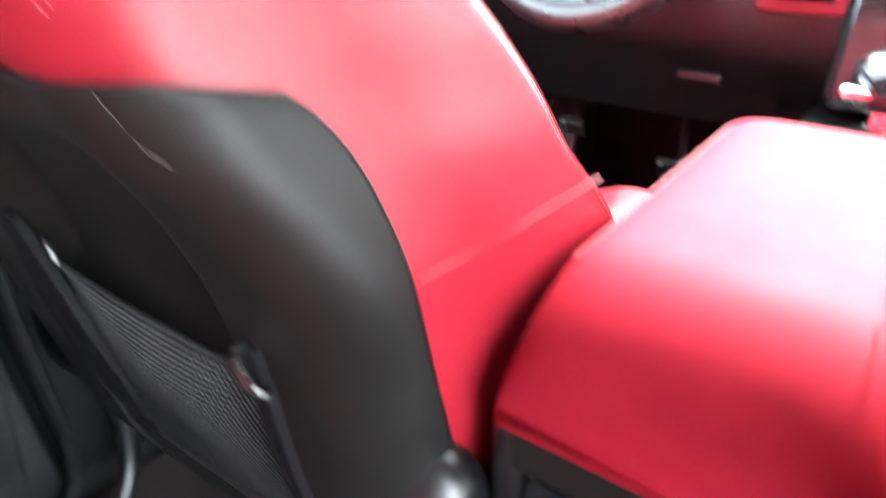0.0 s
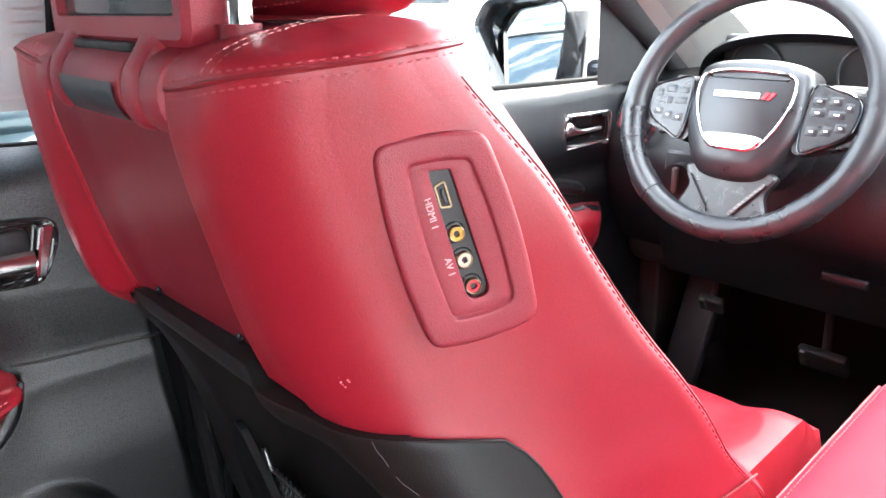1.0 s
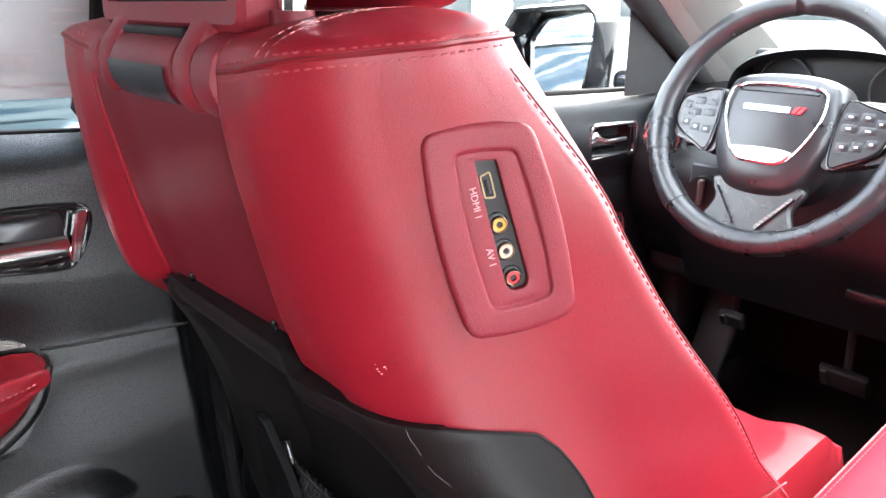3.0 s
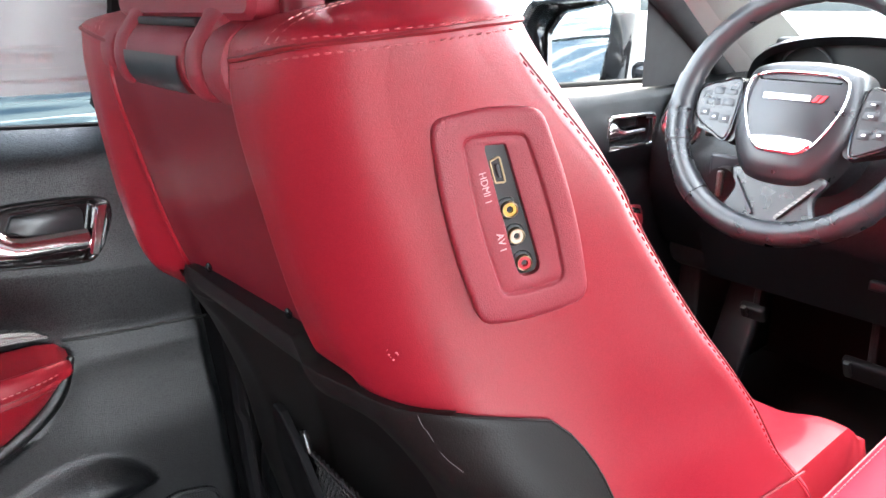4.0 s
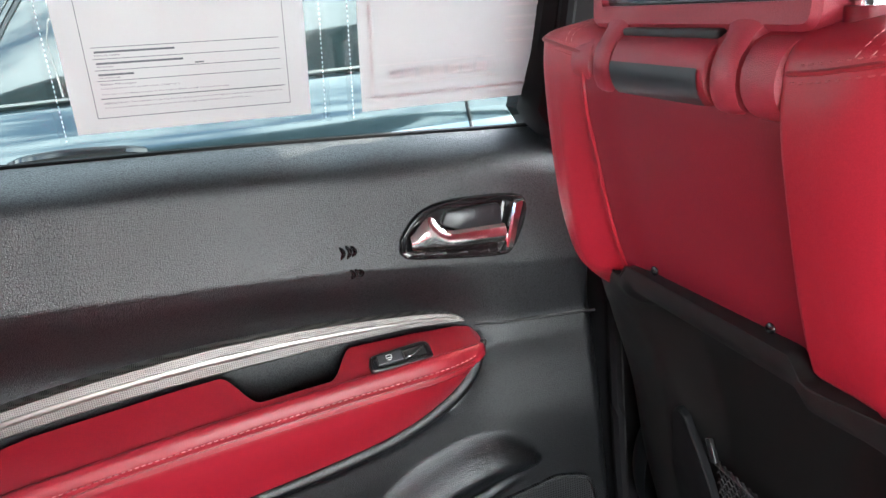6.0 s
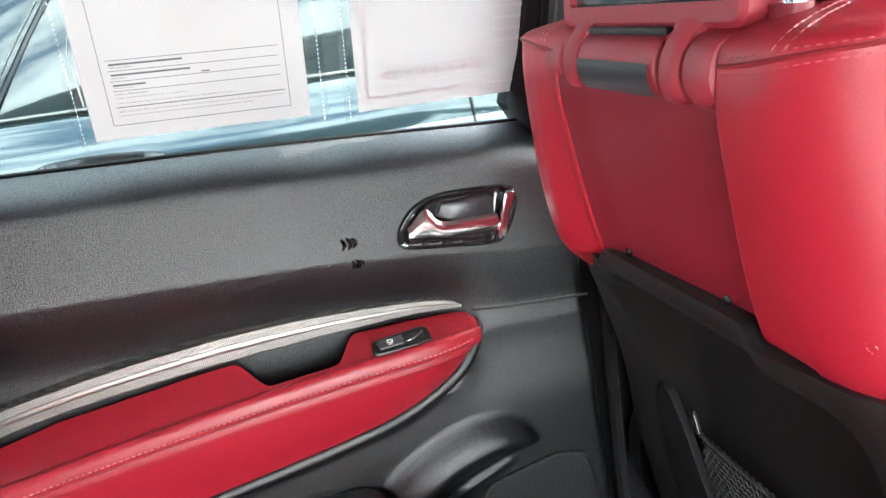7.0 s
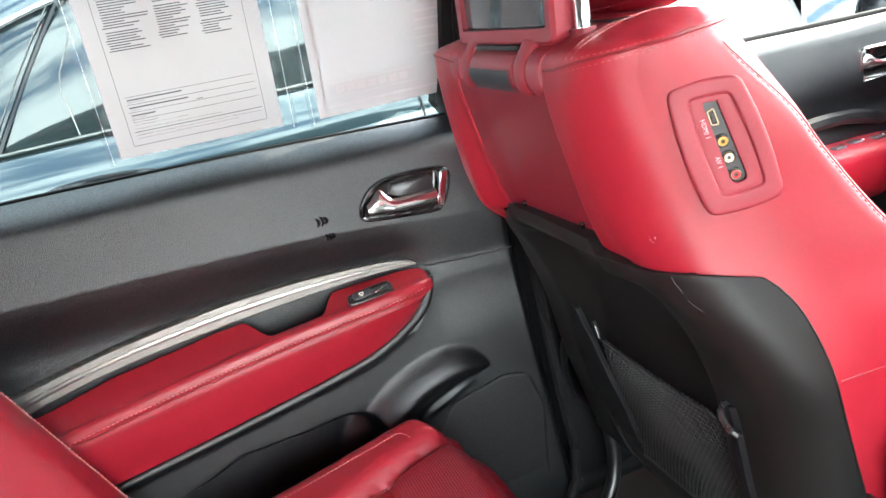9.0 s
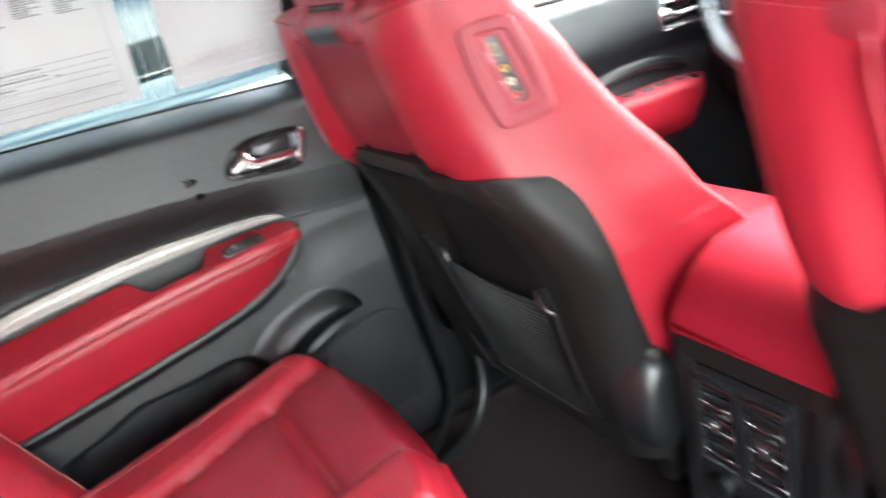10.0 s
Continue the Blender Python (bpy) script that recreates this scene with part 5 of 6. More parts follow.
# windscreen and front side windows
pane("windscreen", [[(x, 0.90 + (0.934 - z) * 1.75 + 0.16 * (1 - (x / 0.72) ** 2), z) for x in np.linspace(-0.72, 0.72, 17)] for z in np.linspace(0.775, 1.20, 9)], M_CLEAR, "clear curved windscreen")
for s in (-1, 1):
    pane("window_front", [[(s * (0.772 - 0.19 * (z - 0.78)), y, z) for y in np.linspace(0.14, y1, 8)] for z, y1 in ((0.765, 1.15), (0.88, 0.94), (1.0, 0.74), (1.19, 0.40))], M_CLEAR, "clear front side window")

# ---- rear bench ----
bench = thing("rear_seat", "red leather rear bench with perforated middle and pale stitching", "seat", (-0.36, -0.45, 0.06))


def bench_back(u, v):
    return 0.068 * step(0.55, 1, v) * abs(u) ** 3.5 + 0.012 * u * step(0.6, 1, v)


SEAM_OUT = [(0.0, -0.46), (0.54, -0.50), (0.80, -0.62), (0.95, -0.67), (1.0, -0.70)]
SEAM_IN = [(0.0, 0.36), (0.54, 0.35), (0.80, 0.33), (1.0, 0.36)]
VALLEY = 0.765


def bench_z(u, v):
    """u: -1 at the door to 1 at the inner end; v: 0 rear to 1 front."""
    a, b = soft(SEAM_OUT, v), soft(SEAM_IN, v)
    inside = min(u - a, b - u)
    z = 0.309 + 0.093 * v
    z += 0.016 * step(0.02, -0.10, inside)
    z -= 0.011 * math.exp(-(inside / 0.032) ** 2)
    z -= 0.011 * math.exp(-((v - VALLEY) / 0.026) ** 2) * step(-0.04, 0.04, inside)
    z += 0.006 * step(0.0, 0.2, inside) * step(0.0, 0.06, abs(v - VALLEY))
    z -= 0.14 * step(0.82, 1.0, abs(u)) ** 2.5
    z -= 0.055 * step(0.90, 1.0, v) ** 2
    return z


def bench_line(us, lift=0.0008):
    return [(-0.355 + 0.275 * u, -0.72 + 0.585 * v - bench_back(u, v), bench_z(u, v) + lift) for u, v in us]


rows = [bench_line([(-1 + q / 40, k / 60) for q in range(81)], 0) for k in range(61)]
rows.append([(x, y + 0.010, z - 0.05) for x, y, z in rows[-1]])
rows.append([(x, y - 0.01, 0.20) for x, y, z in rows[-1]])
cushion = part("cushion", surface(rows), M_RED, bench, "red leather bench cushion", sharp=60)
for v0, v1 in ((0.05, VALLEY - 0.008), (VALLEY + 0.008, 0.985)):
    rows = []
    for k in range(40):
        v = v0 + (v1 - v0) * k / 39
        a, b = soft(SEAM_OUT, v) + 0.008, soft(SEAM_IN, v) - 0.008
        rim = min(1.0, k / 2, (39 - k) / 2)
        rows.append([bench_line([(a + (b - a) * q / 39, v)], 0.0016 * min(rim, q / 2, (39 - q) / 2, 1.0) - 0.0004)[0] for q in range(40)])
    part("insert", surface(rows), M_RED_PERF, cushion, "perforated red leather insert")
line = bench_line([(-0.80, v) for v in np.linspace(0.05, 0.86, 50)] + [(-0.80 + 0.9 * (t ** 1.5), 0.86 + 0.03 * t ** 0.5) for t in np.linspace(0.02, 0.22, 8)])
part("stitching", stitches(line, 0.0062, 0.0044, 0.0006), M_THREAD, cushion, "pale stitching along the cushion edge")
for edge in (SEAM_OUT, SEAM_IN):
    part("seam", tube(bench_line([(soft(edge, v), v) for v in np.linspace(0.03, 0.985, 50)]), 0.0014, 5), M_PIPE, cushion)
part("seam", tube(bench_line([(u, VALLEY) for u in np.linspace(soft(SEAM_OUT, VALLEY), soft(SEAM_IN, VALLEY), 30)]), 0.0014, 5), M_PIPE, cushion)
rows = []
for k in range(30):
    v = k / 29
    z = 0.33 + 0.62 * v
    yc = -0.545 - 0.26 * v
    row = []
    for q in range(57):
        u = -1 + q / 28
        x = -0.345 + 0.315 * u
        y = yc - 0.05 * (1 - step(0.45, 0.75, abs(u))) - 0.06 * step(0.86, 1, abs(u)) ** 2 - 0.06 * step(0.9, 1, v) ** 2
        row.append((x, y, z))
    rows.append(row)
rows.append([(x, y - 0.14, z + 0.005) for x, y, z in rows[-1]])
backrest = part("backrest", surface(rows), M_RED, bench, "red leather bench backrest", sharp=60)
for off in (0, 0.010):
    pts = [(-0.345 - 0.315 * (0.885 - off), -0.545 - 0.26 * v + 0.0012 - 0.06 * step(0.86, 1, 0.885 - off) ** 2, 0.33 + 0.62 * v) for v in np.linspace(0, 0.95, 60)]
    part("stitching", stitches(pts, 0.0062, 0.0044, 0.0006), M_THREAD, backrest, "pale stitching on the bolster")
# plain right half of the bench, out of view; holds back low doorway light
rows = []
for k in range(17):
    v = k / 16
    rows.append([(x, -0.72 + 0.50 * v, 0.30 + 0.07 * v - 0.05 * step(0.85, 1.0, v) ** 2 - 0.06 * step(0.52, 0.62, x) ** 2) for x in np.linspace(0.16, 0.62, 21)])
rows.append([(x, y + 0.01, 0.20) for x, y, z in rows[-1]])
part("cushion", surface(rows), M_RED, bench, "red leather bench cushion", sharp=60)
part("backrest", surface([[(x, -0.555 - 0.26 * v - 0.06 * step(0.9, 1, v) ** 2, 0.33 + 0.62 * v) for x in np.linspace(-0.03, 0.62, 21)] for v in np.linspace(0, 1, 15)]), M_RED, bench, "red leather bench backrest", sharp=60)
part("base", block((0.50, 0.44, 0.15), (0.38, -0.46, 0.145), 0.02), M_RUBBER, bench)
part("base", block((0.50, 0.48, 0.15), (-0.355, -0.42, 0.145), 0.02), M_RUBBER, bench)

# ---- centre console ----
console = thing("centre_console", "centre console with red leather lid and black rear vents", "console", (-0.01, 0.4, 0.06))
rows = []
LX0, LX1 = -0.112, 0.092
for k in range(41):
    v = (k / 40) ** 1.5
    y = 0.124 + 0.39 * v
    e = math.sin(math.pi / 2 * min(1, v / 0.24)) ** 0.62 if v < 0.24 else (1 if v < 0.93 else math.cos(math.pi / 2 * (v - 0.93) / 0.07) ** 0.5 if v < 1 else 0.0)
    prof = []
    for q in range(33):
        a = math.pi * q / 32
        cx, sx = math.cos(a), math.sin(a)
        hw = (LX1 - LX0) / 2
        x = (LX0 + LX1) / 2 - hw * math.copysign(abs(cx) ** 0.35, cx)
        z = 0.462 + (0.099 * (0.22 + 0.78 * e) + 0.012 * v) * abs(sx) ** 0.33
        prof.append((x, y + 0.004 * (1 - e), z))
    rows.append(prof)
lid = part("lid", surface(rows, cap0=True, cap1=True), M_RED_LID, console, "red leather padded console lid", sharp=60)
for x in (LX0 + 0.010, LX1 - 0.010):
    part("seam", tube([(x, y, 0.5480 + 0.03 * (y - 0.16)) for y in np.linspace(0.20, 0.49, 20)], 0.0015, 5), M_PIPE, lid)
    for dx in (-0.006, 0.006):
        part("stitching", stitches([(x + dx, y, (0.5550 if (x < 0) == (dx > 0) else 0.5370) + 0.03 * (y - 0.16)) for y in np.linspace(0.20, 0.49, 40)], 0.0055, 0.0036, 0.0006), M_THREAD_RED, lid, "red stitching on the lid edge")
part("body", surface([[(x * s, y + 0.01 * (1 - s), z) for x, y in rounded_poly([(-0.112, 0.138), (0.092, 0.138), (0.100, 1.0), (-0.118, 1.0)], 0.018)] for z, s in ((0.06, 1.06), (0.25, 1.02), (0.40, 1.0), (0.468, 0.99))], closed=True, cap1=True), M_BLACK, console, "black console body")
part("rear_band", plate([(rounded_poly([(-0.106, 0.432), (0.092, 0.432), (0.094, 0.470), (-0.108, 0.470)], 0.008), h) for h in (-0.004, 0.004, 0.0055)], lambda u, v, h: (u, 0.136 - h, v)), M_BLACK_SEAT, console, "charcoal band under the lid")
for x, r in ((-0.104, 0.0165), (0.076, 0.024)):
    part("corner_post", tube([(x, 0.130 + r, 0.075), (x, 0.128 + r, 0.25), (x, 0.130 + r, 0.462)], r, 18), M_BLACK_SOFT, console, "smooth shiny black corner")
vent_panel = part("vent_panel", plate([(rounded_poly([(-0.086, 0.215), (0.046, 0.215), (0.048, 0.428), (-0.088, 0.428)], 0.012), h) for h in (0.0, 0.006)], lambda u, v, h: (u, 0.136 - h, v)), M_GLOSS, console, "gloss black rear panel")
for cx in (-0.053, 0.012):
    fr = rounded_poly([(cx - 0.030, 0.292), (cx + 0.030, 0.292), (cx + 0.030, 0.412), (cx - 0.030, 0.412)], 0.008)
    vent = part("air_vent", plate([(fr, 0.004), (fr, 0.011), (inset(fr, 0.003), 0.012), (inset(fr, 0.005), 0.010), (inset(fr, 0.006), 0.001)], lambda u, v, h: (u, 0.136 - h, v)), M_BLACK_SOFT, vent_panel, "black air vent")
    for k in range(6):
        part("slat", block((0.050, 0.010, 0.0026), (cx, 0.130, 0.307 + 0.018 * k), 0.001, 1, Euler((radians(25), 0, 0)).to_matrix()), M_GLOSS, vent, "gloss black vent slat")
    part("tab", block((0.008, 0.008, 0.016), (cx, 0.1225, 0.352), 0.002), M_CHROME, vent, "bright vent tab")
    for k in (0, 2, 4):
        for s in (-1, 1):
            part("slat_tip", block((0.010, 0.003, 0.0022), (cx + s * 0.018, 0.1248, 0.3105 + 0.018 * k), 0.0008, 1), M_CHROME, vent, "bright slat tip")
    part("dial", tube([(cx, 0.130, 0.262), (cx, 0.118, 0.262)], 0.014, 16), M_BLACK_SOFT, vent_panel, "black vent dial")
# selector lever ahead of the lid
shifter = thing("gear_lever", "black and chrome gear lever on the console", "gear lever", (-0.005, 0.66, 0.44))
part("console_top", block((0.19, 0.46, 0.03), (-0.005, 0.76, 0.447), 0.012), M_GLOSS, console, "gloss black console top")
part("boot", surface([[(-0.005 + r * math.cos(t), 0.66 + r * math.sin(t), z) for t in [q * math.tau / 20 for q in range(20)]] for z, r in ((0.46, 0.045), (0.475, 0.038), (0.50, 0.020), (0.53, 0.014))], closed=True, cap1=True), M_BLACK_SOFT, shifter, "black lever boot")
part("stem", tube([(-0.005, 0.66, 0.50), (-0.005, 0.66, 0.555)], 0.012, 14), M_CHROME, shifter, "chrome stem")
rows = []
for k in range(11):
    a = math.pi * k / 10
    z = 0.578 - 0.026 * math.cos(a)
    r = math.sin(a) ** 0.6
    rows.append([(-0.005 + (0.034 * r + 0.001) * math.cos(t), 0.655 + (0.048 * r + 0.001) * math.sin(t) + 0.01 * (z - 0.578) / 0.026, z) for t in [q * math.tau / 24 for q in range(24)]])
part("knob", surface(rows, closed=True, cap0=True, cap1=True), M_GLOSS, shifter, "gloss black knob")
part("knob_trim", block((0.070, 0.012, 0.012), (-0.005, 0.612, 0.572), 0.005), M_CHROME, shifter, "chrome knob trim")

# ---- driver's front door ----
front_door = thing("front_door", "closed black front door with red armrest and chrome handle", "car door", (-0.75, 0.65, 0.1))
F_BELT = [(0.10, 0.790), (0.50, 0.775), (0.80, 0.762), (1.10, 0.752), (1.30, 0.748)]


def fdoor_x(y, z):
    zb = soft(F_BELT, y)
    x = -0.732 - 0.012 * step(0.64, zb, z) - 0.02 * step(zb - 0.02, zb, z) ** 2
    x -= 0.016 * math.exp(-((z - 0.60) / 0.03) ** 2)
    x += 0.03 * step(0.47, 0.42, z) * step(0.85, 0.6, y)
    return x


rows = []
for k in range(60):
    z = 0.09 + (0.79 - 0.09) * k / 59
    rows.append([(fdoor_x(y, min(z, soft(F_BELT, y))), y, min(z, soft(F_BELT, y))) for y in np.linspace(0.17, 1.28, 70)])
rows.append([(x - 0.03, y, z + 0.001) for x, y, z in rows[-1]])
fo = rounded_poly([(0.800, 0.648), (0.815, 0.712), (0.956, 0.706), (0.950, 0.640)], [0.018, 0.022, 0.016, 0.014], 8)
part("door_card", cut_hole(surface(rows), inset(fo, 0.006)), M_BLACK, front_door, "black grained door card", sharp=50)
part("window_seal", tube([(-0.770, y, soft(F_BELT, y) + 0.003) for y in np.linspace(0.15, 1.28, 20)], 0.006, 8), M_RUBBER, front_door, "black window seal")
part("outer_skin", surface([[(-0.77, y, soft(F_BELT, y)), (-0.84, y, 0.66), (-0.85, y, 0.05)] for y in np.linspace(0.12, 1.3, 14)]), M_PAINT, front_door)
rows = []
for y in np.linspace(0.22, 0.925, 60):
    tip = step(0.925, 0.80, y) ** 0.5
    zt, zb = 0.566 - 0.035 * (y - 0.22) - 0.012 * (1 - tip), 0.566 - 0.035 * (y - 0.22) - 0.026 - 0.085 * tip
    o = 0.072 * tip
    rows.append([(-0.755, y, zt), (-0.735, y, zt + 0.001), (-0.735 + o * 0.7, y, zt), (-0.735 + o * 0.95, y, zt - 0.008), (-0.735 + o, y, zt - 0.022), (-0.735 + o * 0.92, y, (zt + zb) / 2 - 0.01), (-0.735 + o * 0.6, y, zb), (-0.76, y, zb - 0.004)])
part("armrest", surface(rows), M_RED, front_door, "red leather armrest", sharp=60)
sw = rounded_poly([(0.625, 0.0), (0.86, 0.008), (0.865, 0.040), (0.625, 0.048)], 0.012)
pod = part("switch_pod", plate([(sw, 0.0), (sw, 0.008), (inset(sw, 0.003), 0.011)], lambda u, v, h: (-0.742 + v + 0.016, u, 0.562 - 0.035 * (u - 0.22) + h * 0.8 - 0.006)), M_GLOSS, front_door, "gloss black switch pod")
for k in range(4):
    part("switch", block((0.018, 0.026, 0.008), (-0.704 + (0.004 if k % 2 else -0.004), 0.665 + 0.048 * k, 0.5585 - 0.035 * (0.445 + 0.048 * k) + 0.007), 0.003), M_GREY, pod, "grey window switch")
    part("switch_edge", block((0.010, 0.004, 0.002), (-0.702, 0.678 + 0.048 * k, 0.5585 - 0.035 * (0.445 + 0.048 * k) + 0.0115), 0.0006, 1), M_CHROME, pod)
part("grab_rail", tube(curve_points([(-0.735, 0.60, 0.585), (-0.728, 0.68, 0.597), (-0.730, 0.78, 0.590), (-0.742, 0.88, 0.560)], 20), [0.006] + [0.014] * 17 + [0.01, 0.004], 8), M_BLACK_SOFT, front_door, "black moulded grip")
fp = lambda u, v, h: (-0.7445 + h, u, v)
fi = rounded_poly([(0.812, 0.656), (0.826, 0.703), (0.940, 0.698), (0.936, 0.650)], [0.012, 0.016, 0.010, 0.01], 8)
fh = part("door_handle", plate([(fo, -0.01), (fo, 0.004), (inset(fo, 0.003), 0.008), (fi, 0.004), (fi, -0.018)], fp), M_GLOSS, front_door, "chrome-rimmed inner door handle")
part("chrome_rim", tube([Vector(fp(p.x, p.y, 0.007)) for p in inset(fo, 0.004)], 0.0042, 8, closed=True), M_CHROME, fh, "chrome rim")
lev = []
for k in range(13):
    u = k / 12
    y = 0.818 + 0.112 * u
    zt = 0.680 + 0.018 * math.exp(-((u - 0.2) / 0.16) ** 2)
    zb = 0.662 + 0.002 * u
    lev.append([fp(y, zb + (zt - zb) * v, -0.010 + 0.014 * math.sin(math.pi * (0.1 + 0.8 * v)) ** 0.7) for v in np.linspace(0, 1, 7)])
part("lever", surface(lev), M_CHROME, fh, "polished chrome lever")

# ---- wing mirror ----
wing = thing("wing_mirror", "black wing mirror outside the front window", "wing mirror", (-0.93, 1.0, 0.80))
mo = rounded_poly([(-1.130, 0.852), (-1.095, 0.898), (-0.902, 0.910), (-0.876, 0.888), (-0.890, 0.715), (-0.940, 0.696), (-1.030, 0.698)], [0.03, 0.03, 0.02, 0.02, 0.02, 0.03, 0.04])
rows = []
for h, i in ((0.0, 0.002), (-0.004, -0.006), (0.02, -0.012), (0.06, -0.010), (0.10, 0.006), (0.13, 0.035)):
    rows.append((inset(mo, i), h))
part("housing", plate([(inset(mo, 0.004), 0.012)] + rows, lambda u, v, h: (u, 0.985 + h, v), cap0=False), M_GLOSS, wing, "gloss black mirror housing")
part("mirror_glass", plate([(inset(mo, 0.003), 0.010), (inset(mo, 0.004), 0.006)], lambda u, v, h: (u, 0.985 + h + (u + 0.94) * -0.16 + (v - 0.80) * 0.2, v)), M_MIRROR, wing, "bright mirror glass")
part("mount", block((0.10, 0.06, 0.05), (-0.80, 1.04, 0.765), 0.02), M_GLOSS, wing, "black mirror mount")
tagged(part("quarter_light_trim", surface([[(-0.745, 0.915, 0.752), (-0.738, 0.95, 0.752), (-0.735, 1.20, 0.752)], [(-0.735, 0.90, 0.86), (-0.730, 0.93, 0.86), (-0.725, 1.00, 0.86)], [(-0.725, 0.885, 0.93), (-0.722, 0.89, 0.93), (-0.718, 0.90, 0.93)]]), M_PILLAR), "black trim by the mirror mount", "trim", kind="structure")

# ---- steering wheel ----
WC, WR = Vector((-0.415, 0.815, 0.752)), 0.178
WM = Matrix.Translation(WC) @ Euler((radians(-22), 0, 0)).to_matrix().to_4x4()   # local x right, z up, y ahead
wheel = thing("steering_wheel", "black leather steering wheel with chrome-framed hub", "steering wheel", tuple(WC))
wp = lambda x, z, d=0.0: tuple(WM @ Vector((x, d, z)))


def ring_part(a0, a1, r, n=40):
    return tube([wp(WR * math.sin(a), WR * math.cos(a)) for a in np.linspace(a0, a1, n)], r, 14)


part("rim", tube([wp(WR * math.sin(a), WR * math.cos(a)) for a in np.linspace(0, math.tau, 72, endpoint=False)], 0.0185, 16, closed=True), M_WHEEL, wheel, "black leather rim, worn shiny")
for a0, a1 in ((-1.95, -1.35), (1.35, 1.95), (2.3, 2.5), (-2.5, -2.3)):
    part("grip", ring_part(a0, a1, 0.0203, 16), M_WHEEL, wheel, "thicker grip section")
hub = smooth_loop([(-0.086, 0.030), (-0.070, 0.066), (0.0, 0.076), (0.070, 0.066), (0.086, 0.030), (0.084, -0.030), (0.060, -0.085), (0.030, -0.104), (-0.030, -0.104), (-0.060, -0.085), (-0.084, -0.030)], 72)
hubp = part("hub", plate([(inset(hub, -0.004), 0.040), (hub, 0.008), (inset(hub, 0.004), -0.004), (inset(hub, 0.012), -0.012), (inset(hub, 0.03), -0.017)], lambda u, v, h: wp(u, v, h + 0.004)), M_WHEEL, wheel, "black airbag hub")
fr = smooth_loop([(-0.070, 0.030), (-0.058, 0.048), (0.0, 0.052), (0.058, 0.048), (0.070, 0.030), (0.066, -0.004), (0.046, -0.046), (0.026, -0.059), (-0.026, -0.059), (-0.046, -0.046), (-0.066, -0.004)], 72)
part("hub_frame", tube([Vector(wp(p.x, p.y, -0.0135)) for p in fr], 0.0027, 8, closed=True, flat=0.7), M_CHROME, hubp, "chrome hub frame")
foot = smooth_loop([(-0.044, -0.044), (0.0, -0.040), (0.044, -0.044), (0.030, -0.062), (0.0, -0.064), (-0.030, -0.062)], 40)
part("hub_foot", plate([(foot, -0.008), (foot, -0.016), (inset(foot, 0.003), -0.0185)], lambda u, v, h: wp(u, v, h)), M_CHROME, hubp, "chrome foot of the frame")
part("badge_bar", plate([(rounded_poly([(-0.044, 0.012), (0.024, 0.012), (0.024, 0.021), (-0.044, 0.021)], 0.002, 3), h) for h in (-0.0125, -0.0155)], lambda u, v, h: wp(u, v, h)), M_SILVER_BADGE, hubp, "silver badge bar")
for k in range(2):
    sl = [(0.026 + 0.008 * k, 0.012), (0.032 + 0.008 * k, 0.012), (0.038 + 0.008 * k, 0.022), (0.032 + 0.008 * k, 0.022)]
    part("badge_slash", plate([(sl, -0.0125), (sl, -0.0158)], lambda u, v, h: wp(u, v, h)), M_BADGE_RED, hubp, "red badge slash")
for s in (-1, 1):
    arm = [(s * 0.078, 0.042), (s * 0.165, 0.030), (s * 0.168, -0.030), (s * 0.078, -0.058)]
    part("spoke", plate([(rounded_poly(arm, 0.012), h) for h in (0.020, 0.004, -0.002)], lambda u, v, h: wp(u, v, h + 0.008)), M_WHEEL, wheel, "black spoke")
    pad = smooth_loop([(s * 0.088, 0.036), (s * 0.120, 0.036), (s * 0.150, 0.024), (s * 0.154, 0.0), (s * 0.146, -0.024), (s * 0.115, -0.044), (s * 0.088, -0.048)], 40)
    pd = part("switch_pad", plate([(pad, 0.004), (pad, -0.004), (inset(pad, 0.003), -0.007)], lambda u, v, h: wp(u, v, h + 0.006)), M_WHEEL, wheel, "black switch pad")
    part("pad_rim", tube([Vector(wp(p.x, p.y, 0.0015)) for p in pad], 0.0016, 6, closed=True), M_GLOSS, pd, "gloss black rim")
    for u, v, a, b in ((0.100, 0.020, 0.018, 0.010), (0.121, 0.021, 0.017, 0.012), (0.139, 0.014, 0.012, 0.012), (0.101, 0.004, 0.020, 0.012), (0.126, 0.003, 0.022, 0.011), (0.100, -0.022, 0.016, 0.013), (0.118, -0.020, 0.015, 0.013), (0.135, -0.014, 0.014, 0.012)):
        part("button", block((a, 0.0030, b), wp(s * u, v, 0.0), 0.0012, 2, WM.to_3x3()), M_WHEEL, pd, "thumb button")
        if s > 0 or v < 0:
            part("icon", block((a * 0.32, 0.0003, b * 0.22), wp(s * u, v, -0.00162), 0, turn=WM.to_3x3()), M_WHITE, pd, "small white symbol")
    part("shift_paddle", block((0.05, 0.006, 0.04), wp(s * 0.118, 0.035, 0.045), 0.003, 2, WM.to_3x3()), M_SATIN, wheel, "silver shift paddle")
low = smooth_loop([(-0.062, -0.085), (-0.058, -0.120), (-0.070, -0.168), (0.0, -0.176), (0.070, -0.168), (0.058, -0.120), (0.062, -0.085)], 48)
ls = part("lower_spoke", plate([(low, 0.016), (low, 0.006), (inset(low, 0.004), 0.002)], lambda u, v, h: wp(u, v, h + 0.006)), M_WHEEL, wheel, "black lower spoke")
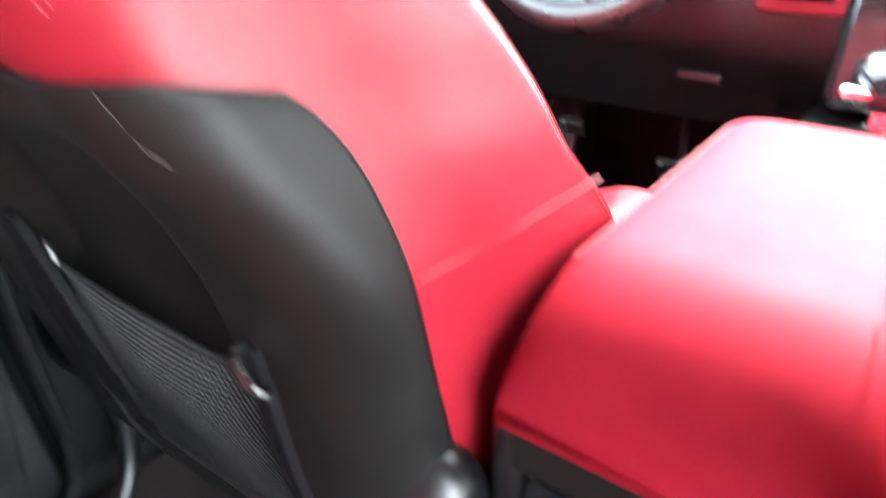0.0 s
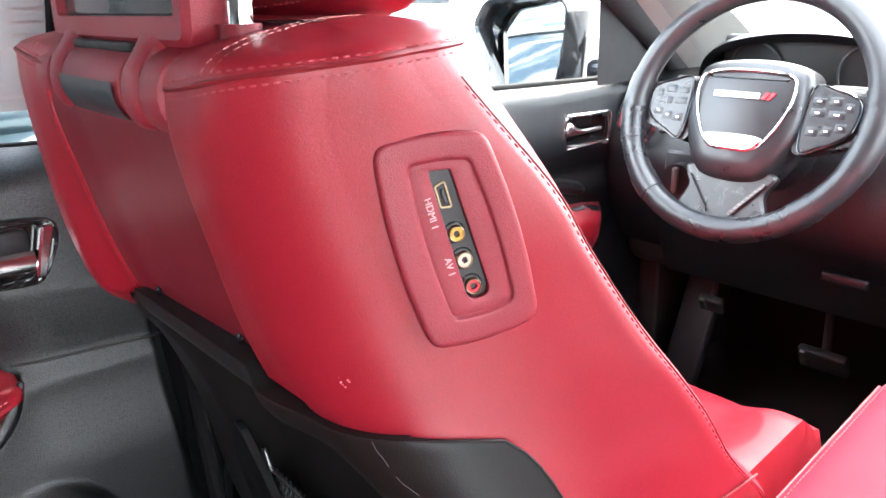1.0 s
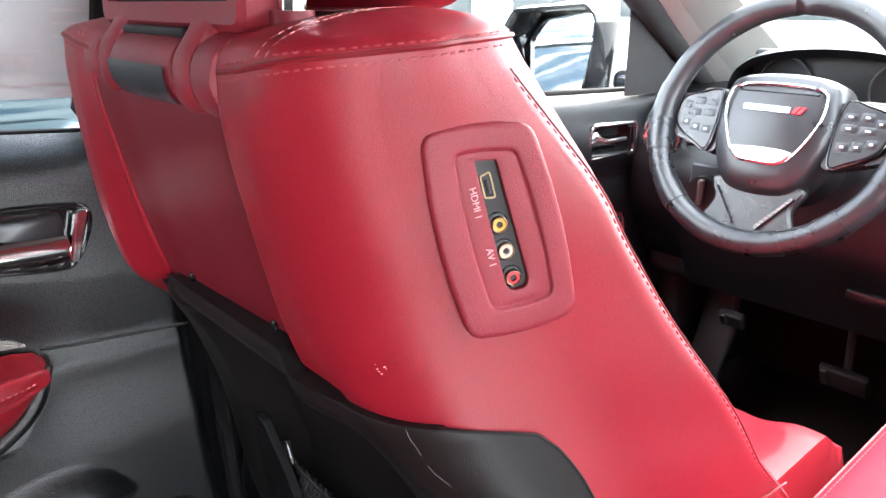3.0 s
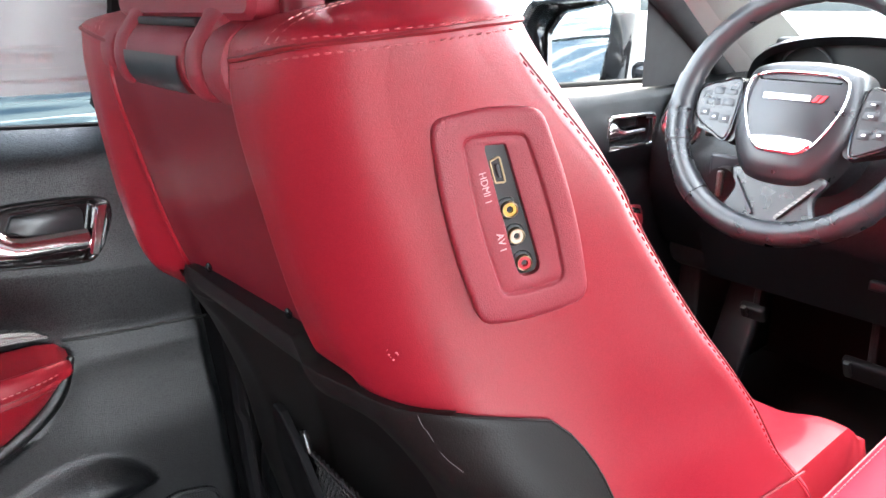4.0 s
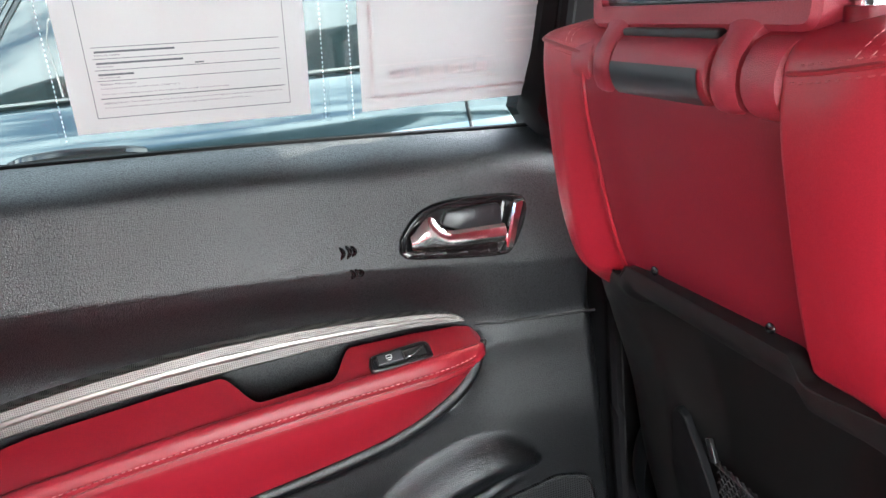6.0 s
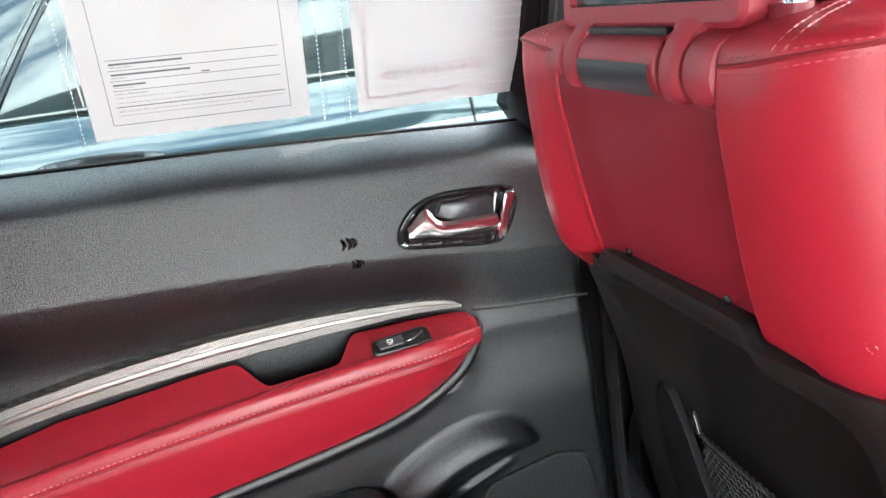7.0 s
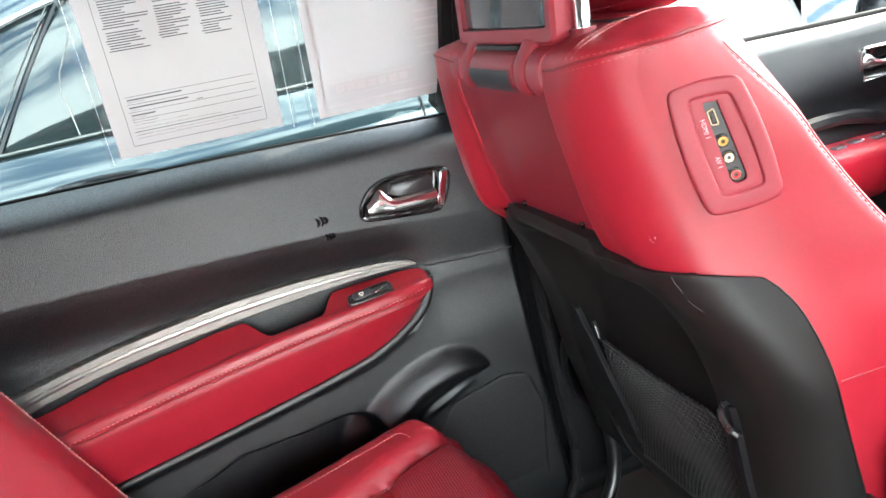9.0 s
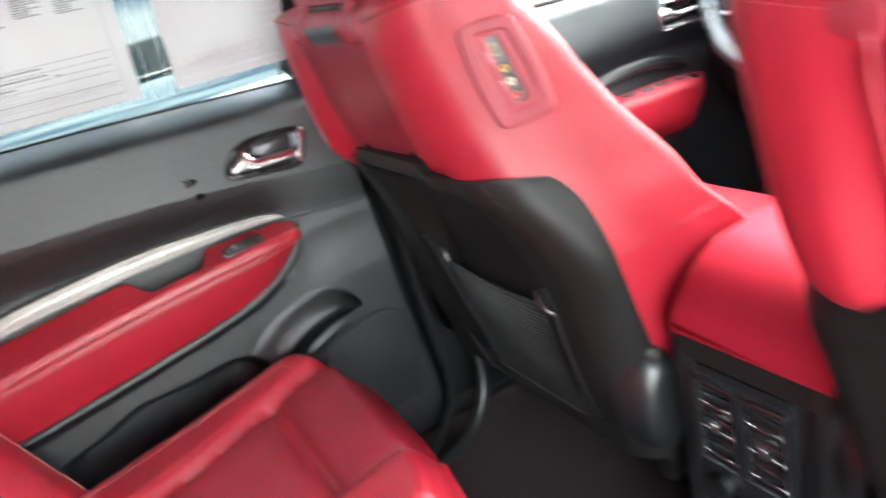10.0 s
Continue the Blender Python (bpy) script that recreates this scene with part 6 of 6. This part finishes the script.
for s in (-1, 1):
    br = [(s * 0.016, -0.152), (s * 0.020, -0.155), (s * 0.060, -0.104), (s * 0.057, -0.101)]
    part("brace", plate([(rounded_poly(br, 0.003), h) for h in (0.006, -0.004)], lambda u, v, h: wp(u, v, h + 0.006)), M_GREY if s < 0 else M_SATIN, ls, "satin spoke brace")
# column, stalk
column = thing("steering_column", "black steering column with stalk behind the wheel", "steering column", (-0.392, 0.86, 0.70))
part("shroud", tube([wp(0, -0.01, 0.02), wp(0, -0.02, 0.10), wp(0, -0.03, 0.24)], [0.055, 0.065, 0.075], 20), M_BLACK, column, "black column shroud")
part("stalk", tube([wp(-0.05, -0.02, 0.05), wp(-0.10, -0.03, 0.045), wp(-0.145, -0.035, 0.04)], [0.007, 0.008, 0.010], 10), M_CHROME, column, "silver-tipped stalk")
part("stalk_right", tube([wp(0.05, 0.03, 0.05), wp(0.12, 0.045, 0.05), wp(0.17, 0.05, 0.045)], [0.006, 0.007, 0.009], 10), M_SATIN, column, "bright stalk tip")

# ---- dashboard ----
dash = thing("dashboard", "black dashboard with hooded instrument cluster", "dashboard", (0, 1.1, 0.5))
rows = []
prof = [(0.98, 0.44), (0.93, 0.52), (0.915, 0.60), (0.925, 0.66), (0.955, 0.715), (1.00, 0.745), (1.08, 0.760), (1.22, 0.770), (1.40, 0.782), (1.52, 0.785), (1.54, 0.70)]
pp = curve_points([(0, a, b) for a, b in prof], 60)
for x in np.linspace(-0.735, 0.735, 50):
    rows.append([(x, p.y + 0.05 * (abs(x) / 0.73) ** 2 * 0.6, p.z) for p in pp])
part("dash_top", surface(rows), M_BLACK, dash, "black grained dash pad", sharp=50)
rows = []
for k in range(24):
    a = math.pi * k / 23
    x = -0.392 - 0.165 * math.cos(a)
    hgt = 0.108 * math.sin(a) ** 0.45
    rows.append([(x, 0.955, 0.745 + hgt * 0.86), (x, 0.935, 0.745 + hgt * 0.98), (x, 0.945, 0.748 + hgt), (x, 1.00, 0.752 + hgt), (x, 1.10, 0.755 + hgt * 0.88), (x, 1.25, 0.765)])
part("cluster_hood", surface(rows), M_BLACK_SOFT, dash, "black instrument hood", sharp=50)
part("cluster_face", block((0.29, 0.02, 0.10), (-0.392, 0.985, 0.795), 0.008), M_DARKHOLE, dash, "dark instrument face")
for dx in (-0.085, 0.085):
    part("gauge_ring", tube([(-0.392 + dx + 0.042 * math.cos(t), 0.968, 0.792 + 0.042 * math.sin(t)) for t in [q * math.tau / 36 for q in range(36)]], 0.0022, 6, closed=True), M_GREY, dash, "dark gauge ring")
# round air vent, start button, red trim and light knob
for c, r, mat in (((-0.165, 0.898, 0.715), 0.034, M_CHROME), ((-0.665, 0.93, 0.69), 0.036, M_CHROME)):
    part("vent_ring", tube([(c[0] + r * math.cos(t), c[1], c[2] + r * math.sin(t)) for t in [q * math.tau / 36 for q in range(36)]], 0.005, 8, closed=True), mat, dash, "bright ring round the outlet")
    part("vent_core", tube([(c[0], c[1] + 0.012, c[2]), (c[0], c[1] - 0.002, c[2])], r * 0.55, 20), M_GREY, dash, "grey round core")
part("red_trim", block((0.13, 0.012, 0.075), (-0.145, 0.908, 0.630), 0.006), M_RED_PLASTIC, dash, "red trim panel")
part("switch_plate", block((0.075, 0.012, 0.034), (-0.150, 0.899, 0.627), 0.006), M_GLOSS, dash, "black switch plate")
part("light_knob_plate", block((0.075, 0.012, 0.085), (-0.545, 0.900, 0.615), 0.012), M_GREY, dash, "grey plate behind the light knob")
part("light_knob", tube([(-0.545, 0.896, 0.615), (-0.545, 0.872, 0.615)], 0.026, 24), M_BLACK_SOFT, dash, "black light knob")
part("light_knob_grip", block((0.010, 0.012, 0.044), (-0.545, 0.868, 0.615), 0.004), M_SATIN, dash)
part("knee_panel", surface([[(x, 0.935 + 0.06 * t + 0.03 * (x + 0.39) ** 2, 0.52 - 0.12 * t) for x in np.linspace(-0.62, -0.17, 20)] for t in np.linspace(0, 1, 8)]), M_BLACK_SOFT, dash, "black knee panel")
part("hood_release", block((0.07, 0.012, 0.018), (-0.285, 0.945, 0.482), 0.005), M_BLACK_SOFT, dash, "grey lever under the dash")
part("lower_dash", block((0.74, 0.30, 0.10), (-0.36, 1.16, 0.44), 0.03), M_FOOT, dash)
part("firewall", block((1.66, 0.04, 0.74), (0, 1.46, 0.41), 0.01), M_CARPET, dash)
part("kick_panel", block((0.05, 0.40, 0.66), (-0.71, 1.28, 0.40), 0.01), M_FOOT, dash)
part("kick_panel", block((0.05, 0.40, 0.66), (0.71, 1.28, 0.40), 0.01), M_FOOT, dash)
part("centre_fascia", block((0.24, 0.10, 0.26), (0.02, 0.935, 0.60), 0.02, 3, Euler((radians(-14), 0, 0)).to_matrix()), M_GLOSS, dash, "gloss black centre stack")
# pedals
for name, lab, x, y, z, w, h in (("brake_pedal", "black rubber brake pedal with bright edge", -0.335, 1.07, 0.275, 0.085, 0.05), ("parking_brake_pedal", "small black parking brake pedal", -0.545, 1.05, 0.33, 0.05, 0.035)):
    p = thing(name, lab, "pedal", (x, y, z))
    part("pad", block((w, 0.018, h), (x, y, z), 0.006, 3, Euler((radians(30), 0, 0)).to_matrix()), M_FOOT, p, "black rubber pad")
    part("pedal_arm", tube(curve_points([(x, y + 0.01, z), (x - 0.02, y + 0.06, z + 0.10), (x - 0.03, y + 0.10, z + 0.22)], 14), 0.008, 8), M_FOOT, p, "dark steel pedal arm")
    part("pad_trim", block((0.012, 0.010, h * 0.8), (x - w / 2 + 0.012, y - 0.012, z), 0.003, 2, Euler((radians(30), 0, 0)).to_matrix()), M_SATIN, p, "bright pad trim")
tagged(part("foot_rest", block((0.075, 0.03, 0.30), (-0.60, 1.10, 0.26), 0.008, 3, Euler((radians(-24), 0, 0)).to_matrix()), M_FOOT), "black ribbed foot rest in the driver's footwell", "foot rest")

# ---- outside ----
tagged(part("ground", surface([[(x, y, -0.42) for x in (-600, -60, -12, -4, 0, 4, 12, 60, 600)] for y in (-600, -60, -12, -4, 0, 4, 12, 60, 600)]), M_GROUND), "pale weathered car lot", "ground", kind="structure")
# dark car parked alongside
car = thing("parked_car", "dark teal saloon parked close alongside", "car", (-1.95, -0.3, -0.42))
rows = []
body_prof = [(-0.25, 0.0), (0.0, 0.03), (0.25, 0.05), (0.45, 0.055), (0.62, 0.05), (0.70, 0.03), (0.765, -0.005), (0.790, -0.035)]
for y in np.linspace(-3.0, 1.9, 70):
    endf = 0.25 * step(1.2, 1.9, y) ** 2 + 0.25 * step(-2.4, -3.0, y) ** 2
    rows.append([(-1.62 + d - endf, y, z) for z, d in body_prof] + [(-2.9, y, 0.79)])
part("body", surface(rows), M_PAINT, car, "glossy dark teal bodywork")
ROOF = [(-2.35, 0.80), (-1.6, 0.84), (-1.2, 0.92), (-0.95, 1.005), (-0.75, 1.07), (-0.57, 1.118), (-0.2, 1.165), (0.2, 1.15), (0.5, 1.05), (0.9, 0.85), (1.0, 0.80)]
rows = []
for y in np.linspace(-2.35, 1.0, 60):
    top = soft(ROOF, y)
    rows.append([(-1.665, y, 0.79), (-1.690, y, 0.79 + (top - 0.79) * 0.4), (-1.725, y, 0.79 + (top - 0.79) * 0.8), (-1.750, y, top), (-1.80, y, top + 0.05), (-2.0, y, top + 0.10), (-2.6, y, top + 0.12)])
part("glasshouse", surface(rows), M_CARGLASS, car, "dark side glass with sky reflections")
gx = lambda y, z: -1.665 - 0.085 * (z - 0.79) / max(0.05, soft(ROOF, y) - 0.79) + 0.006
part("belt_trim", tube([(-1.654, y, 0.800) for y in np.linspace(-2.3, 0.9, 30)], 0.0042, 8), M_RIDGE, car, "chrome belt trim")
part("window_frame", tube([(-1.742, y, soft(ROOF, y)) for y in np.linspace(-1.9, 0.8, 60)], 0.008, 8), M_CHROME, car, "chrome roofline trim")
part("roof_side", surface([[(-1.745, y, soft(ROOF, y) + 0.008), (-1.775, y, soft(ROOF, y) + 0.05), (-1.86, y, soft(ROOF, y) + 0.088)] for y in np.linspace(-1.9, 0.8, 40)]), M_PAINT, car, "painted roof edge")
pts = [(-0.80, 0.80), (-0.745, 0.88), (-0.69, 0.96), (-0.63, 1.04), (-0.572, 1.112)]
part("door_pillar", tube([(gx(y, z), y, z) for y, z in pts], 0.010, 6, flat=0.5), M_GLOSS, car, "black pillar")
part("door_pillar_edge", tube([(gx(y, z) + 0.003, y - 0.018, z) for y, z in pts], 0.0018, 6), M_SATIN, car)
pts = [(-0.614, 0.805), (-0.618, 0.86), (-0.624, 0.91), (-0.615, 0.95), (-0.592, 0.99), (-0.565, 1.04)]
part("quarter_trim", tube([(gx(y, z) + 0.003, y, z) for y, z in pts], 0.0018, 6), M_SATIN, car, "thin chrome quarter trim")
for y in (-0.83, 0.225):
    part("door_gap", tube([(-1.566, y + 0.02, 0.30), (-1.567, y + 0.005, 0.62), (-1.588, y, 0.70), (-1.622, y, 0.765), (-1.655, y, 0.789)], 0.004, 6), M_DARKHOLE, car, "door shut line")
part("handle", tube(curve_points([(-1.585, -0.72, 0.693), (-1.555, -0.68, 0.705), (-1.550, -0.60, 0.707), (-1.560, -0.52, 0.700), (-1.588, -0.48, 0.688)], 20), 0.012, 8, flat=0.8), M_GLOSS, car, "black door handle")
for y in (-2.2, 1.05):
    wl = part("wheel", tube([(-1.66, y, -0.10), (-1.86, y, -0.10)], 0.32, 32), M_RUBBER, car, "black tyre")
    part("rim", tube([(-1.65, y, -0.10), (-1.70, y, -0.10)], 0.22, 32), M_SATIN, wl, "silver rim")
# far white building and tree line
bld = thing("showroom", "white low building across the lot", "building", (-14, 14, -0.42))
part("wall", block((22, 8, 4.2), (-14, 18, 1.6), 0.02), M_BUILDING, bld, "white siding wall")
part("roof", block((23, 9, 0.35), (-14, 18, 3.85), 0.05), M_BUILDING, bld, "pale flat roof")
for k in range(6):
    wnd = part("window", block((1.7, 0.12, 1.5), (-22.5 + 3.3 * k, 13.96, 1.4), 0.02), M_CARGLASS, bld, "dark window")
    part("frame", block((1.9, 0.06, 0.12), (-22.5 + 3.3 * k, 13.94, 2.22), 0.01), M_GREY, wnd)
